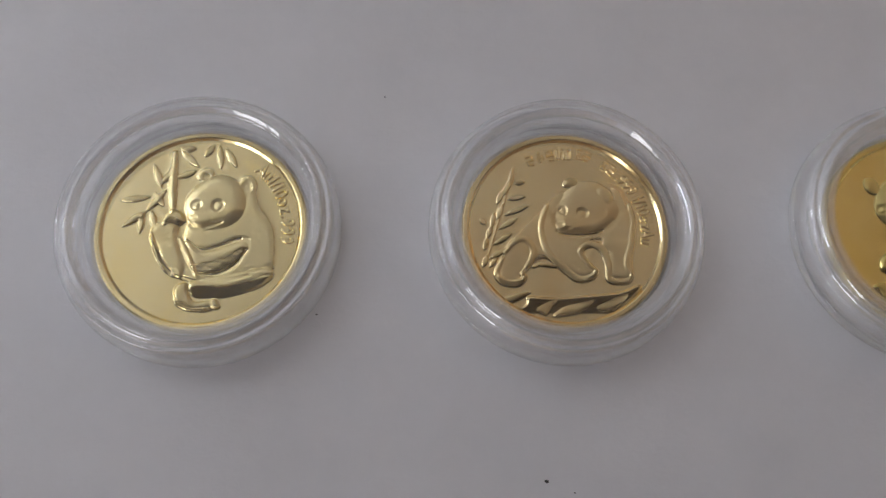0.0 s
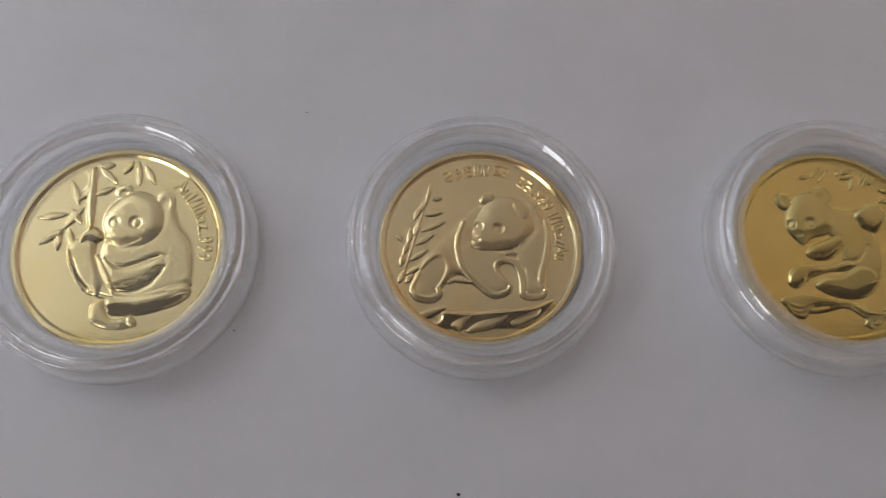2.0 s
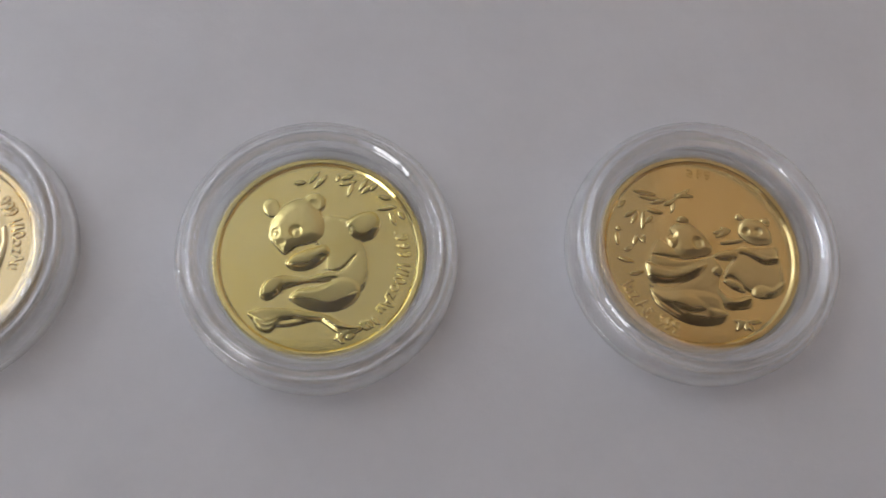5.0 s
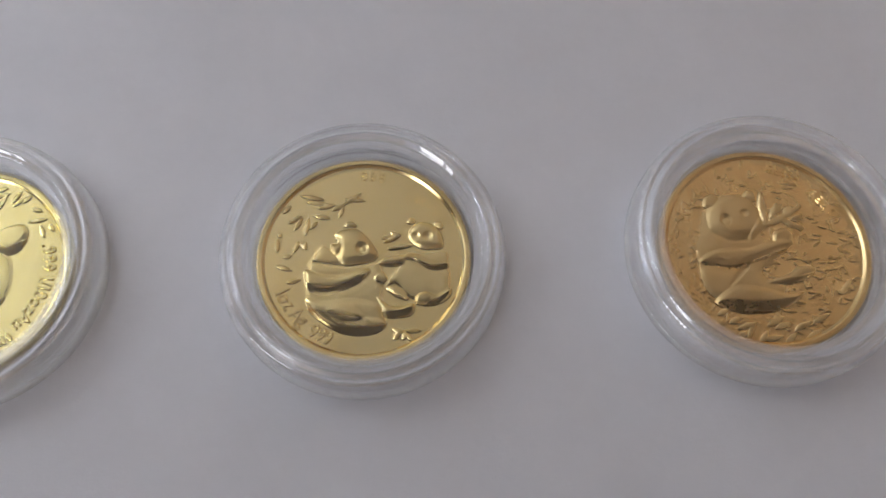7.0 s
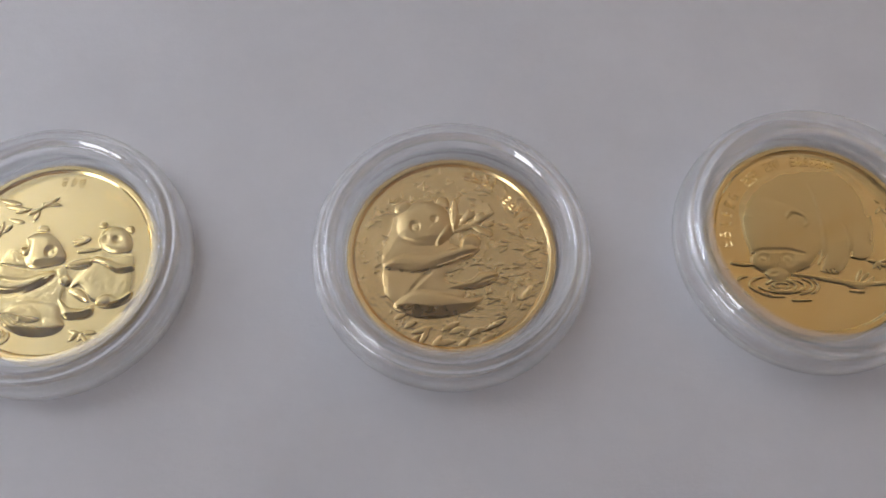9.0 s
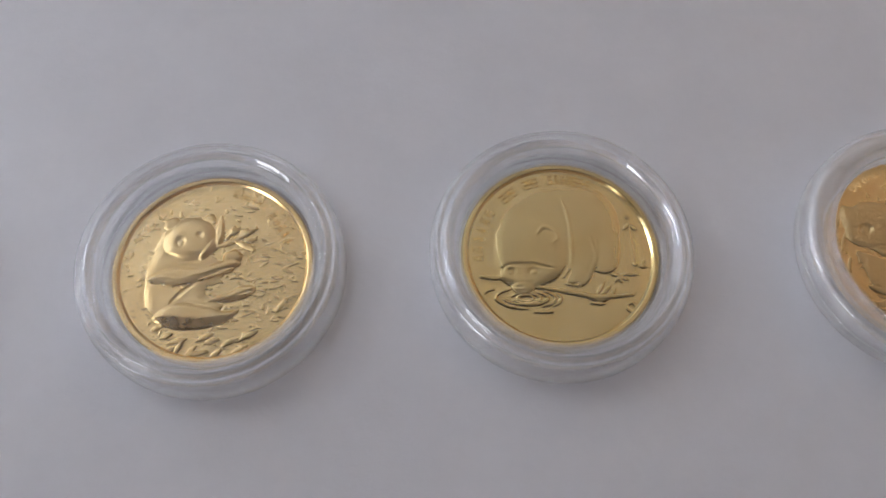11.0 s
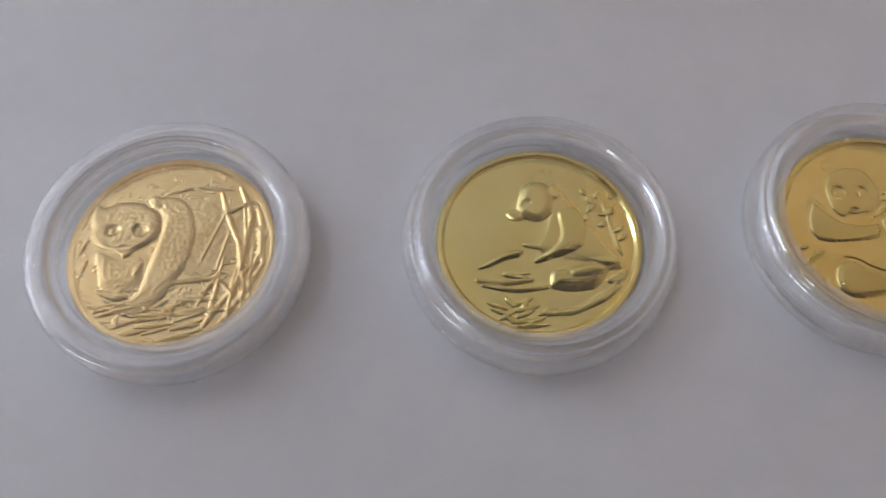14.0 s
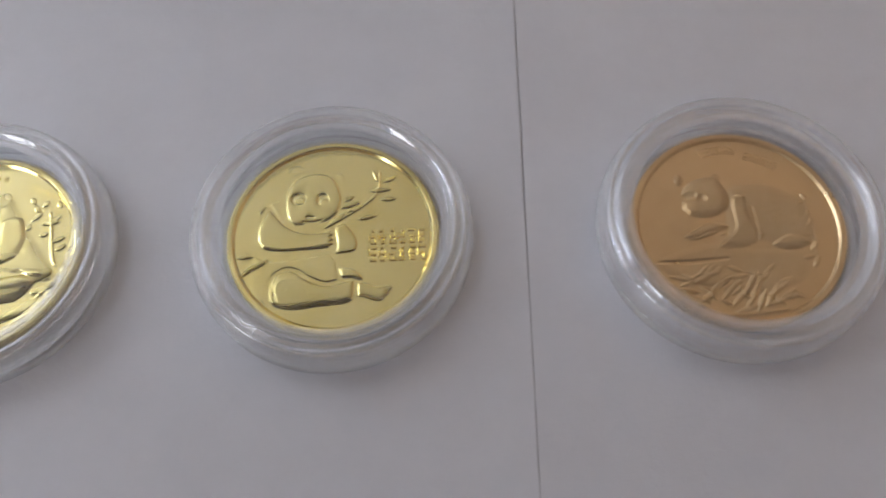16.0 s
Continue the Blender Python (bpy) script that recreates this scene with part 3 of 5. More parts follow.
def design_walking_bear(r):
    r.shape(0.07, 0.12, 0.0, 0.0, (-0.651, -0.417), (-0.611, -0.221), (-0.505, -0.050), (-0.287, 0.181), (-0.121, 0.358), (0.103, 0.508), (0.384, 0.509), (0.579, 0.419), (0.668, 0.183), (0.682, -0.050), (0.630, -0.308), (0.593, -0.476), (0.472, -0.504), (0.432, -0.364), (0.414, -0.194), (0.317, -0.114), (0.206, -0.136), (0.150, -0.250), (0.257, -0.391), (0.229, -0.475), (0.093, -0.486), (-0.041, -0.391), (-0.231, -0.306), (-0.339, -0.390), (-0.446, -0.474))
    r.shape(0.12, 0.1, 0.0, 0.0, (-0.149, 0.211), (0.015, -0.022), (0.262, -0.079), (0.178, -0.193), (0.161, -0.279), (0.257, -0.391), (0.283, -0.464), (0.174, -0.497), (0.012, -0.447), (-0.133, -0.306), (-0.221, -0.108), (-0.232, 0.094))
    r.shape(0.12, 0.1, 0.0, 0.0, (0.344, -0.119), (0.601, 0.212), (0.661, -0.021), (0.619, -0.308), (0.625, -0.476), (0.499, -0.521), (0.408, -0.476), (0.391, -0.251))
    r.shape(0.11, 0.08, 0.0, 0.0, (-0.600, -0.249), (-0.504, -0.090), (-0.385, -0.079), (-0.329, -0.221), (-0.366, -0.362), (-0.446, -0.446), (-0.435, -0.529), (-0.552, -0.551), (-0.671, -0.501), (-0.651, -0.390))
    r.shape(0.2, 0.03, 0.0, 0.02, (0.007, 0.436), (0.019, 0.507), (0.081, 0.537), (0.148, 0.514), (0.125, 0.448))
    r.shape(0.26, 0.16, 0.0, 0.015, (0.159, 0.496), (0.328, 0.496), (0.439, 0.419), (0.503, 0.300), (0.534, 0.182), (0.458, 0.036), (0.318, -0.050), (0.152, -0.062), (0.015, -0.039), (-0.094, 0.025), (-0.078, 0.152), (-0.038, 0.270), (0.035, 0.400))
    r.shape(0.29, 0.06, 0.0, 0.0, (-0.094, 0.048), (-0.011, 0.112), (0.127, 0.094), (0.153, 0.013), (0.043, -0.039), (-0.067, -0.022))
    r.shape(0.14, 0.04, 0.34, 0.0, (-0.469, -0.829), (-0.401, -0.738), (-0.380, -0.672), (-0.123, -0.684), (0.145, -0.663), (0.469, -0.631), (0.677, -0.560), (0.640, -0.698), (0.383, -0.861), (0.089, -0.929), (-0.230, -0.911))
    r.shape(0.12, 0.03, 0.06, 0.0, (-0.646, -0.704), (-0.508, -0.650), (-0.359, -0.628), (-0.444, -0.694), (-0.549, -0.737))
    r.shape(0.15, 0.03, -0.02, 0.0, (-0.315, -0.803), (-0.230, -0.738), (-0.113, -0.706), (-0.166, -0.771), (-0.219, -0.858), (-0.262, -0.847))
    r.shape(0.15, 0.03, -0.02, 0.0, (-0.166, -0.869), (-0.043, -0.772), (0.134, -0.729), (0.241, -0.707), (0.154, -0.794), (0.010, -0.859))
    r.shape(0.15, 0.03, -0.02, 0.0, (0.251, -0.784), (0.387, -0.708), (0.550, -0.654), (0.493, -0.741), (0.346, -0.828))
    r.shape(0.3, 0.03, 0.0, 0.03, (0.326, 0.383), (0.360, 0.437), (0.433, 0.425), (0.482, 0.342), (0.446, 0.259), (0.391, 0.288))
    r.dent(-0.013, 0.191, 0.049, 0.053, 0, 0.1)
    r.bump(-0.014, 0.185, 0.027, 0.029, 0, 0.36)
    r.dent(0.177, 0.163, 0.065, 0.053, -21, 0.1)
    r.bump(0.165, 0.151, 0.033, 0.029, 0, 0.38)
    r.dent(-0.048, 0.052, 0.048, 0.035, -21, 0.09)
    r.cut(0.03, 0.061, (-0.086, -0.029), (0.015, -0.069), (0.178, -0.068), (0.340, -0.016), (0.468, 0.089))
    r.cut(0.024, 0.044, (-0.088, 0.028), (-0.008, -0.006), (0.058, 0.006))
    r.line(0.035, 0.12, (-0.170, 0.237), (-0.235, 0.028), (-0.192, -0.212), (-0.056, -0.380), (0.097, -0.502), (0.232, -0.479), (0.268, -0.424))
    r.line(0.035, 0.12, (0.268, -0.424), (0.168, -0.312), (0.142, -0.211), (0.243, -0.154), (0.348, -0.210), (0.390, -0.368), (0.401, -0.512), (0.560, -0.523), (0.608, -0.467))
    r.line(0.03, 0.1, (0.608, -0.467), (0.564, -0.350), (0.623, -0.152), (0.665, 0.078), (0.641, 0.253))
    r.line(0.035, 0.12, (-0.614, -0.297), (-0.672, -0.437), (-0.622, -0.525), (-0.490, -0.547), (-0.419, -0.492), (-0.433, -0.447))
    r.line(0.035, 0.12, (-0.433, -0.447), (-0.348, -0.325), (-0.321, -0.212), (-0.393, -0.110), (-0.501, -0.134), (-0.591, -0.241))
    r.line(0.022, 0.08, (-0.324, -0.381), (-0.242, -0.358), (-0.110, -0.380))
    r.cut(0.03, 0.055, (-0.270, -0.380), (-0.221, -0.458))
    r.cut(0.02, 0.044, (-0.113, -0.436), (-0.008, -0.469))
    r.leaf(-0.525, 0.424, -0.484, 0.634, 0.045, 0.1)
    r.leaf(-0.594, 0.335, -0.522, 0.496, 0.045, 0.1)
    r.leaf(-0.468, 0.472, -0.379, 0.485, 0.045, 0.1)
    r.leaf(-0.651, 0.258, -0.592, 0.394, 0.045, 0.1)
    r.leaf(-0.540, 0.306, -0.374, 0.336, 0.045, 0.1)
    r.leaf(-0.656, 0.101, -0.596, 0.247, 0.045, 0.1)
    r.leaf(-0.573, 0.142, -0.351, 0.236, 0.045, 0.1)
    r.leaf(-0.712, 0.014, -0.681, 0.159, 0.045, 0.1)
    r.leaf(-0.631, 0.003, -0.465, 0.102, 0.045, 0.1)
    r.leaf(-0.766, 0.043, -0.818, 0.100, 0.045, 0.1)
    r.leaf(-0.759, -0.100, -0.712, 0.026, 0.045, 0.1)
    r.leaf(-0.690, -0.157, -0.525, -0.054, 0.045, 0.1)
    r.leaf(-0.783, -0.214, -0.759, -0.100, 0.045, 0.1)
    r.leaf(-0.732, -0.298, -0.585, -0.213, 0.045, 0.1)
    r.leaf(-0.803, -0.382, -0.763, -0.270, 0.045, 0.1)
    r.leaf(-0.734, -0.381, -0.668, -0.298, 0.045, 0.1)
    r.line(0.012, 0.05, (-0.504, 0.544), (-0.627, 0.130), (-0.776, -0.354))
    r.bars(3, 0.771, 117, 94, 0.13)
    r.arc('1/10', 0.788, 94, 82, 0.13)
    r.bars(2, 0.803, 80, 68, 0.13)
    r.bars(2, 0.783, 61, 48, 0.13)
    r.arc('.999', 0.791, 46, 28, 0.14)
    r.arc('1/10ozAu', 0.794, 25, -12, 0.14)


def design_bear_on_branch(r):
    r.shape(0.1, 0.12, 0.0, 0.0, (-0.099, 0.295), (0.042, 0.423), (0.178, 0.412), (0.313, 0.383), (0.424, 0.154), (0.486, -0.045), (0.471, -0.212), (0.405, -0.377), (0.276, -0.513), (0.069, -0.550), (-0.139, -0.512), (-0.246, -0.431), (-0.224, -0.322), (-0.043, -0.267), (0.057, -0.101), (-0.028, 0.067))
    r.shape(0.17, 0.07, 0.03, 0.0, (-0.487, -0.267), (-0.334, -0.196), (-0.124, -0.218), (0.085, -0.157), (0.191, -0.212), (0.062, -0.278), (-0.095, -0.295), (-0.250, -0.333), (-0.352, -0.377), (-0.454, -0.398))
    r.shape(0.25, 0.06, 0.06, 0.01, (-0.534, -0.360), (-0.497, -0.267), (-0.396, -0.213), (-0.326, -0.245), (-0.358, -0.366), (-0.442, -0.436), (-0.515, -0.420))
    r.shape(0.26, 0.1, 0.09, 0.02, (-0.267, -0.409), (-0.172, -0.333), (0.010, -0.306), (0.192, -0.223), (0.324, -0.240), (0.394, -0.333), (0.353, -0.442), (0.225, -0.529), (0.069, -0.555), (-0.113, -0.517), (-0.218, -0.469))
    r.shape(0.3, 0.08, 0.08, 0.015, (0.250, 0.319), (0.340, 0.413), (0.502, 0.443), (0.574, 0.356), (0.548, 0.234), (0.478, 0.148), (0.371, 0.142), (0.289, 0.222))
    r.shape(0.34, 0.16, 0.0, 0.01, (-0.472, 0.293), (-0.415, 0.437), (-0.286, 0.555), (-0.124, 0.573), (-0.013, 0.480), (0.040, 0.324), (0.022, 0.181), (-0.082, 0.112), (-0.214, 0.078), (-0.316, -0.001), (-0.398, 0.066), (-0.472, 0.167))
    r.shape(0.31, 0.08, 0.07, 0.02, (-0.313, -0.074), (-0.237, 0.010), (-0.081, 0.067), (0.051, 0.101), (0.101, 0.033), (0.055, -0.045), (-0.048, -0.129), (-0.178, -0.163), (-0.274, -0.135))
    r.shape(0.16, 0.035, 0.03, 0.0, (-0.626, -0.554), (-0.423, -0.511), (-0.164, -0.539), (0.070, -0.577), (0.227, -0.663), (0.409, -0.706), (0.203, -0.721), (0.046, -0.646), (-0.212, -0.624), (-0.340, -0.645), (-0.422, -0.740), (-0.525, -0.718), (-0.581, -0.634))
    r.shape(0.15, .03, 0.22, .0, (-0.114, -0.496), (0.067, -0.480), (0.222, -0.426), (0.368, -0.355), (0.353, -0.442), (0.225, -0.529), (0.069, -0.555), (-0.050, -0.534))
    r.shape(0.15, .03, 0.22, .0, (-0.275, -0.113), (-0.128, -0.107), (0.018, -0.034), (0.096, 0.016), (0.055, -0.045), (-0.048, -0.129), (-0.178, -0.163))
    r.shape(0.15, .03, 0.22, .0, (0.278, 0.222), (0.424, 0.211), (0.558, 0.298), (0.548, 0.234), (0.478, 0.148), (0.371, 0.142))
    r.shape(0.15, .03, 0.22, .0, (-0.522, -0.387), (-0.450, -0.387), (-0.380, -0.333), (-0.367, -0.377), (-0.442, -0.436), (-0.510, -0.420))
    r.cut(0.02, 0.06, (-0.583, -0.602), (-0.467, -0.655), (-0.366, -0.624))
    r.cut(0.02, 0.06, (-0.543, -0.666), (-0.455, -0.698), (-0.375, -0.655))
    r.blob(-0.463, 0.478, 0.080, 0.099, 17, 0.18)
    r.dent(-0.452, 0.467, 0.042, 0.058, 17, 0.06)
    r.blob(-0.058, 0.534, 0.109, 0.104, -21, 0.2)
    r.dent(-0.063, 0.510, 0.060, 0.057, -21, 0.07)
    r.dent(-0.414, 0.221, 0.048, 0.057, 0, 0.09)
    r.bump(-0.413, 0.210, 0.026, 0.028, 0, 0.36)
    r.dent(-0.229, 0.233, 0.064, 0.063, 0, 0.1)
    r.bump(-0.223, 0.216, 0.032, 0.034, 0, 0.4)
    r.dent(-0.351, 0.119, 0.047, 0.034, 0, 0.06)
    r.cut(0.025, 0.05, (-0.432, 0.063), (-0.324, -0.015), (-0.232, 0.030), (-0.023, 0.098))
    r.cut(0.03, 0.055, (-0.285, -0.192), (-0.067, -0.169), (0.194, -0.158), (0.339, -0.002))
    r.cut(0.025, 0.05, (-0.320, -0.344), (-0.090, -0.279), (0.145, -0.268))
    r.line(0.03, 0.05, (-0.564, -0.601), (-0.306, -0.665), (0.050, -0.602), (0.309, -0.709))
    r.line(0.04, 0.14, (0.076, -0.634), (0.258, -0.735), (0.386, -0.709))
    r.leaf(0.168, -0.813, 0.269, -0.751, 0.04, 0.12)
    r.leaf(0.187, -0.761, 0.240, -0.845, 0.04, 0.12)
    r.leaf(0.270, -0.803, 0.341, -0.772, 0.04, 0.12)
    r.leaf(0.463, -0.630, 0.515, -0.699, 0.04, 0.12)
    r.leaf(0.391, -0.667, 0.463, -0.646, 0.04, 0.12)
    r.leaf(0.412, -0.683, 0.484, -0.710, 0.04, 0.12)
    r.leaf(0.504, -0.603, 0.566, -0.667, 0.04, 0.12)
    r.leaf(-0.259, 0.732, -0.152, 0.744, 0.04, 0.1)
    r.leaf(-0.063, 0.686, 0.053, 0.818, 0.04, 0.1)
    r.leaf(-0.124, 0.733, -0.019, 0.853, 0.04, 0.1)
    r.leaf(0.147, 0.759, 0.173, 0.819, 0.04, 0.1)
    r.leaf(0.175, 0.718, 0.338, 0.761, 0.04, 0.1)
    r.leaf(0.259, 0.600, 0.311, 0.749, 0.04, 0.1)
    r.leaf(0.366, 0.660, 0.447, 0.780, 0.04, 0.1)
    r.leaf(0.475, 0.661, 0.557, 0.751, 0.04, 0.1)
    r.leaf(0.201, 0.777, 0.309, 0.820, 0.04, 0.1)
    r.leaf(0.558, 0.603, 0.667, 0.574, 0.04, 0.1)
    r.leaf(0.548, 0.468, 0.721, 0.492, 0.04, 0.1)
    r.leaf(0.667, 0.428, 0.721, 0.312, 0.04, 0.1)
    r.leaf(0.749, 0.446, 0.803, 0.370, 0.04, 0.1)
    r.leaf(0.394, 0.631, 0.491, 0.720, 0.04, 0.1)
    r.arc('.999 1/10ozAu', 0.803, 19, -45, 0.14)


def design_bear_with_cub(r):
    r.shape(0.1, 0.12, 0.0, 0.0, (-0.505, -0.033), (-0.399, 0.131), (-0.237, 0.072), (-0.019, -0.043), (0.142, -0.018), (0.203, -0.210), (0.180, -0.371), (0.203, -0.581), (0.158, -0.710), (-0.086, -0.730), (-0.294, -0.649), (-0.462, -0.516), (-0.534, -0.356), (-0.548, -0.195))
    r.shape(0.09, 0.1, 0.0, 0.0, (0.339, -0.050), (0.431, 0.059), (0.587, 0.044), (0.771, 0.052), (0.799, -0.114), (0.796, -0.330), (0.704, -0.434), (0.530, -0.457), (0.372, -0.374), (0.285, -0.266), (0.224, -0.308), (0.206, -0.237), (0.295, -0.115))
    r.shape(0.22, 0.13, 0.05, 0.01, (-0.531, -0.377), (-0.375, -0.418), (-0.128, -0.396), (0.130, -0.454), (0.172, -0.570), (0.210, -0.644), (0.135, -0.725), (-0.033, -0.762), (-0.210, -0.723), (-0.372, -0.621), (-0.487, -0.515))
    r.shape(0.27, 0.08, 0.02, 0.01, (-0.346, -0.523), (-0.295, -0.456), (-0.173, -0.432), (-0.067, -0.487), (0.004, -0.577), (-0.075, -0.622), (-0.226, -0.604))
    r.shape(0.24, 0.05, 0.03, 0.01, (0.015, -0.583), (0.121, -0.595), (0.209, -0.633), (0.148, -0.704), (0.044, -0.666))
    r.shape(0.26, 0.1, 0.06, 0.02, (-0.553, -0.195), (-0.540, -0.109), (-0.412, -0.155), (-0.207, -0.170), (0.020, -0.109), (0.061, -0.164), (-0.044, -0.259), (-0.187, -0.326), (-0.332, -0.371), (-0.460, -0.347), (-0.524, -0.292))
    r.shape(0.16, 0.03, 0.0, 0.01, (-0.184, 0.301), (-0.164, 0.351), (-0.107, 0.356), (-0.064, 0.298))
    r.shape(0.18, 0.03, 0.0, 0.01, (0.406, 0.329), (0.422, 0.380), (0.469, 0.379), (0.489, 0.327))
    r.shape(0.2, 0.03, 0.0, 0.01, (0.656, 0.318), (0.691, 0.340), (0.739, 0.322), (0.739, 0.265), (0.691, 0.272))
    r.shape(0.34, 0.14, 0.0, 0.015, (-0.274, 0.117), (-0.278, 0.229), (-0.187, 0.289), (-0.057, 0.281), (0.047, 0.189), (0.109, 0.098), (0.143, 0.020), (0.084, -0.050), (-0.065, -0.080), (-0.187, -0.083), (-0.255, 0.006))
    r.shape(0.3, 0.04, 0.0, 0.01, (-0.312, 0.096), (-0.297, 0.179), (-0.229, 0.211), (-0.198, 0.127), (-0.229, 0.044), (-0.278, 0.029))
    r.shape(0.21, 0.04, 0.03, 0.01, (0.126, -0.057), (0.243, -0.004), (0.395, 0.004), (0.363, -0.083), (0.222, -0.097))
    r.shape(0.2, 0.04, 0.04, 0.01, (0.099, -0.187), (0.166, -0.150), (0.219, -0.216), (0.174, -0.269), (0.106, -0.246))
    r.shape(0.2, 0.05, 0.04, 0.01, (0.204, -0.307), (0.287, -0.287), (0.369, -0.342), (0.407, -0.428), (0.315, -0.405), (0.239, -0.350))
    r.shape(0.24, 0.07, 0.06, 0.01, (0.121, -0.380), (0.220, -0.461), (0.333, -0.485), (0.454, -0.450), (0.445, -0.560), (0.319, -0.594), (0.203, -0.581), (0.148, -0.486))
    r.shape(0.25, 0.06, 0.06, 0.01, (0.470, -0.456), (0.488, -0.377), (0.597, -0.358), (0.674, -0.386), (0.789, -0.314), (0.786, -0.399), (0.682, -0.471), (0.558, -0.489))
    r.shape(0.29, 0.04, 0.02, 0.01, (0.475, -0.451), (0.502, -0.372), (0.586, -0.358), (0.598, -0.427), (0.542, -0.478))
    r.shape(0.3, 0.09, 0.0, 0.01, (0.415, 0.170), (0.441, 0.288), (0.534, 0.343), (0.668, 0.301), (0.739, 0.192), (0.738, 0.080), (0.637, 0.054), (0.506, 0.079))
    r.shape(0.25, 0.06, 0.06, 0.015, (0.368, -0.029), (0.398, 0.032), (0.513, 0.002), (0.672, -0.057), (0.780, -0.059), (0.765, -0.130), (0.629, -0.149), (0.468, -0.058))
    r.shape(0.15, .03, 0.24, .0, (-0.515, -0.420), (-0.437, -0.516), (-0.325, -0.602), (-0.194, -0.656), (-0.044, -0.669), (0.103, -0.657), (0.201, -0.649), (0.135, -0.725), (-0.033, -0.762), (-0.210, -0.723), (-0.372, -0.621), (-0.480, -0.526))
    r.shape(0.15, .03, 0.24, .0, (-0.531, -0.239), (-0.394, -0.284), (-0.195, -0.262), (-0.005, -0.163), (0.055, -0.153), (-0.044, -0.259), (-0.187, -0.326), (-0.332, -0.371), (-0.460, -0.347))
    r.shape(0.15, .03, 0.24, .0, (0.493, -0.053), (0.624, -0.094), (0.776, -0.081), (0.765, -0.130), (0.629, -0.149))
    r.shape(0.15, .03, 0.24, .0, (0.609, -0.438), (0.701, -0.402), (0.791, -0.330), (0.786, -0.399), (0.682, -0.471), (0.607, -0.480))
    r.shape(0.15, .03, 0.24, .0, (0.203, -0.529), (0.337, -0.521), (0.448, -0.482), (0.440, -0.560), (0.319, -0.594), (0.213, -0.582))
    r.dent(-0.266, 0.154, 0.052, 0.039, 68, 0.08)
    r.dent(-0.016, 0.077, 0.061, 0.067, -1, 0.16)
    r.dent(-0.261, 0.154, 0.062, 0.050, 68, 0.14)
    r.bump(-0.010, 0.066, 0.026, 0.028, -1, 0.4)
    r.dent(0.152, 0.035, 0.031, 0.028, -1, 0.08)
    r.cut(0.03, 0.055, (-0.459, -0.040), (-0.225, -0.083), (-0.023, -0.081), (0.159, -0.030))
    r.dent(0.484, 0.195, 0.041, 0.045, -1, 0.12)
    r.dent(0.597, 0.193, 0.046, 0.045, -1, 0.12)
    r.cut(0.022, 0.044, (0.444, 0.068), (0.575, 0.038), (0.698, 0.091))
    r.leaf(-0.588, 0.627, -0.390, 0.588, 0.034, 0.15)
    r.leaf(-0.544, 0.568, -0.331, 0.535, 0.034, 0.15)
    r.leaf(-0.762, 0.457, -0.694, 0.525, 0.034, 0.15)
    r.leaf(-0.710, 0.354, -0.585, 0.420, 0.034, 0.15)
    r.leaf(-0.648, 0.285, -0.582, 0.397, 0.034, 0.15)
    r.leaf(-0.547, 0.227, -0.520, 0.396, 0.034, 0.15)
    r.leaf(-0.505, 0.293, -0.437, 0.360, 0.034, 0.15)
    r.leaf(-0.472, 0.423, -0.322, 0.392, 0.034, 0.15)
    r.leaf(-0.430, 0.497, -0.278, 0.534, 0.034, 0.15)
    r.leaf(-0.297, 0.477, -0.184, 0.532, 0.034, 0.15)
    r.leaf(-0.235, 0.401, -0.196, 0.503, 0.034, 0.15)
    r.leaf(-0.200, 0.532, -0.030, 0.645, 0.034, 0.15)
    r.leaf(-0.181, 0.590, 0.005, 0.569, 0.034, 0.15)
    r.leaf(-0.861, 0.431, -0.849, 0.517, 0.034, 0.15)
    r.leaf(-0.804, 0.066, -0.808, 0.188, 0.034, 0.15)
    r.leaf(-0.745, 0.010, -0.672, 0.030, 0.034, 0.15)
    r.leaf(-0.651, 0.063, -0.601, 0.172, 0.034, 0.15)
    r.leaf(-0.808, -0.071, -0.676, -0.112, 0.034, 0.15)
    r.leaf(-0.708, -0.235, -0.586, -0.210, 0.034, 0.15)
    r.leaf(-0.597, 0.144, -0.528, 0.088, 0.034, 0.15)
    r.leaf(-0.806, 0.243, -0.772, 0.220, 0.034, 0.15)
    r.leaf(-0.553, 0.088, -0.538, 0.160, 0.034, 0.15)
    r.leaf(0.166, 0.185, 0.328, 0.209, 0.034, 0.15)
    r.leaf(0.191, 0.145, 0.329, 0.198, 0.034, 0.15)
    r.leaf(0.248, 0.239, 0.338, 0.209, 0.034, 0.15)
    r.leaf(0.277, -0.750, 0.381, -0.711, 0.034, 0.15)
    r.leaf(0.355, -0.792, 0.382, -0.721, 0.034, 0.15)
    r.leaf(0.381, -0.711, 0.509, -0.714, 0.034, 0.15)
    r.leaf(0.261, -0.698, 0.372, -0.726, 0.034, 0.15)
    r.leaf(0.384, -0.742, 0.439, -0.804, 0.034, 0.15)
    r.leaf(0.325, -0.741, 0.271, -0.790, 0.034, 0.15)
    r.line(0.02, 0.08, (0.239, 0.078), (0.441, 0.107))
    r.bars(3, 0.817, 93, 75, 0.1)
    r.arcin('1oz Ag', 0.855, -158, -130, 0.15)
    r.arcin('999', 0.872, -125, -110, 0.15)


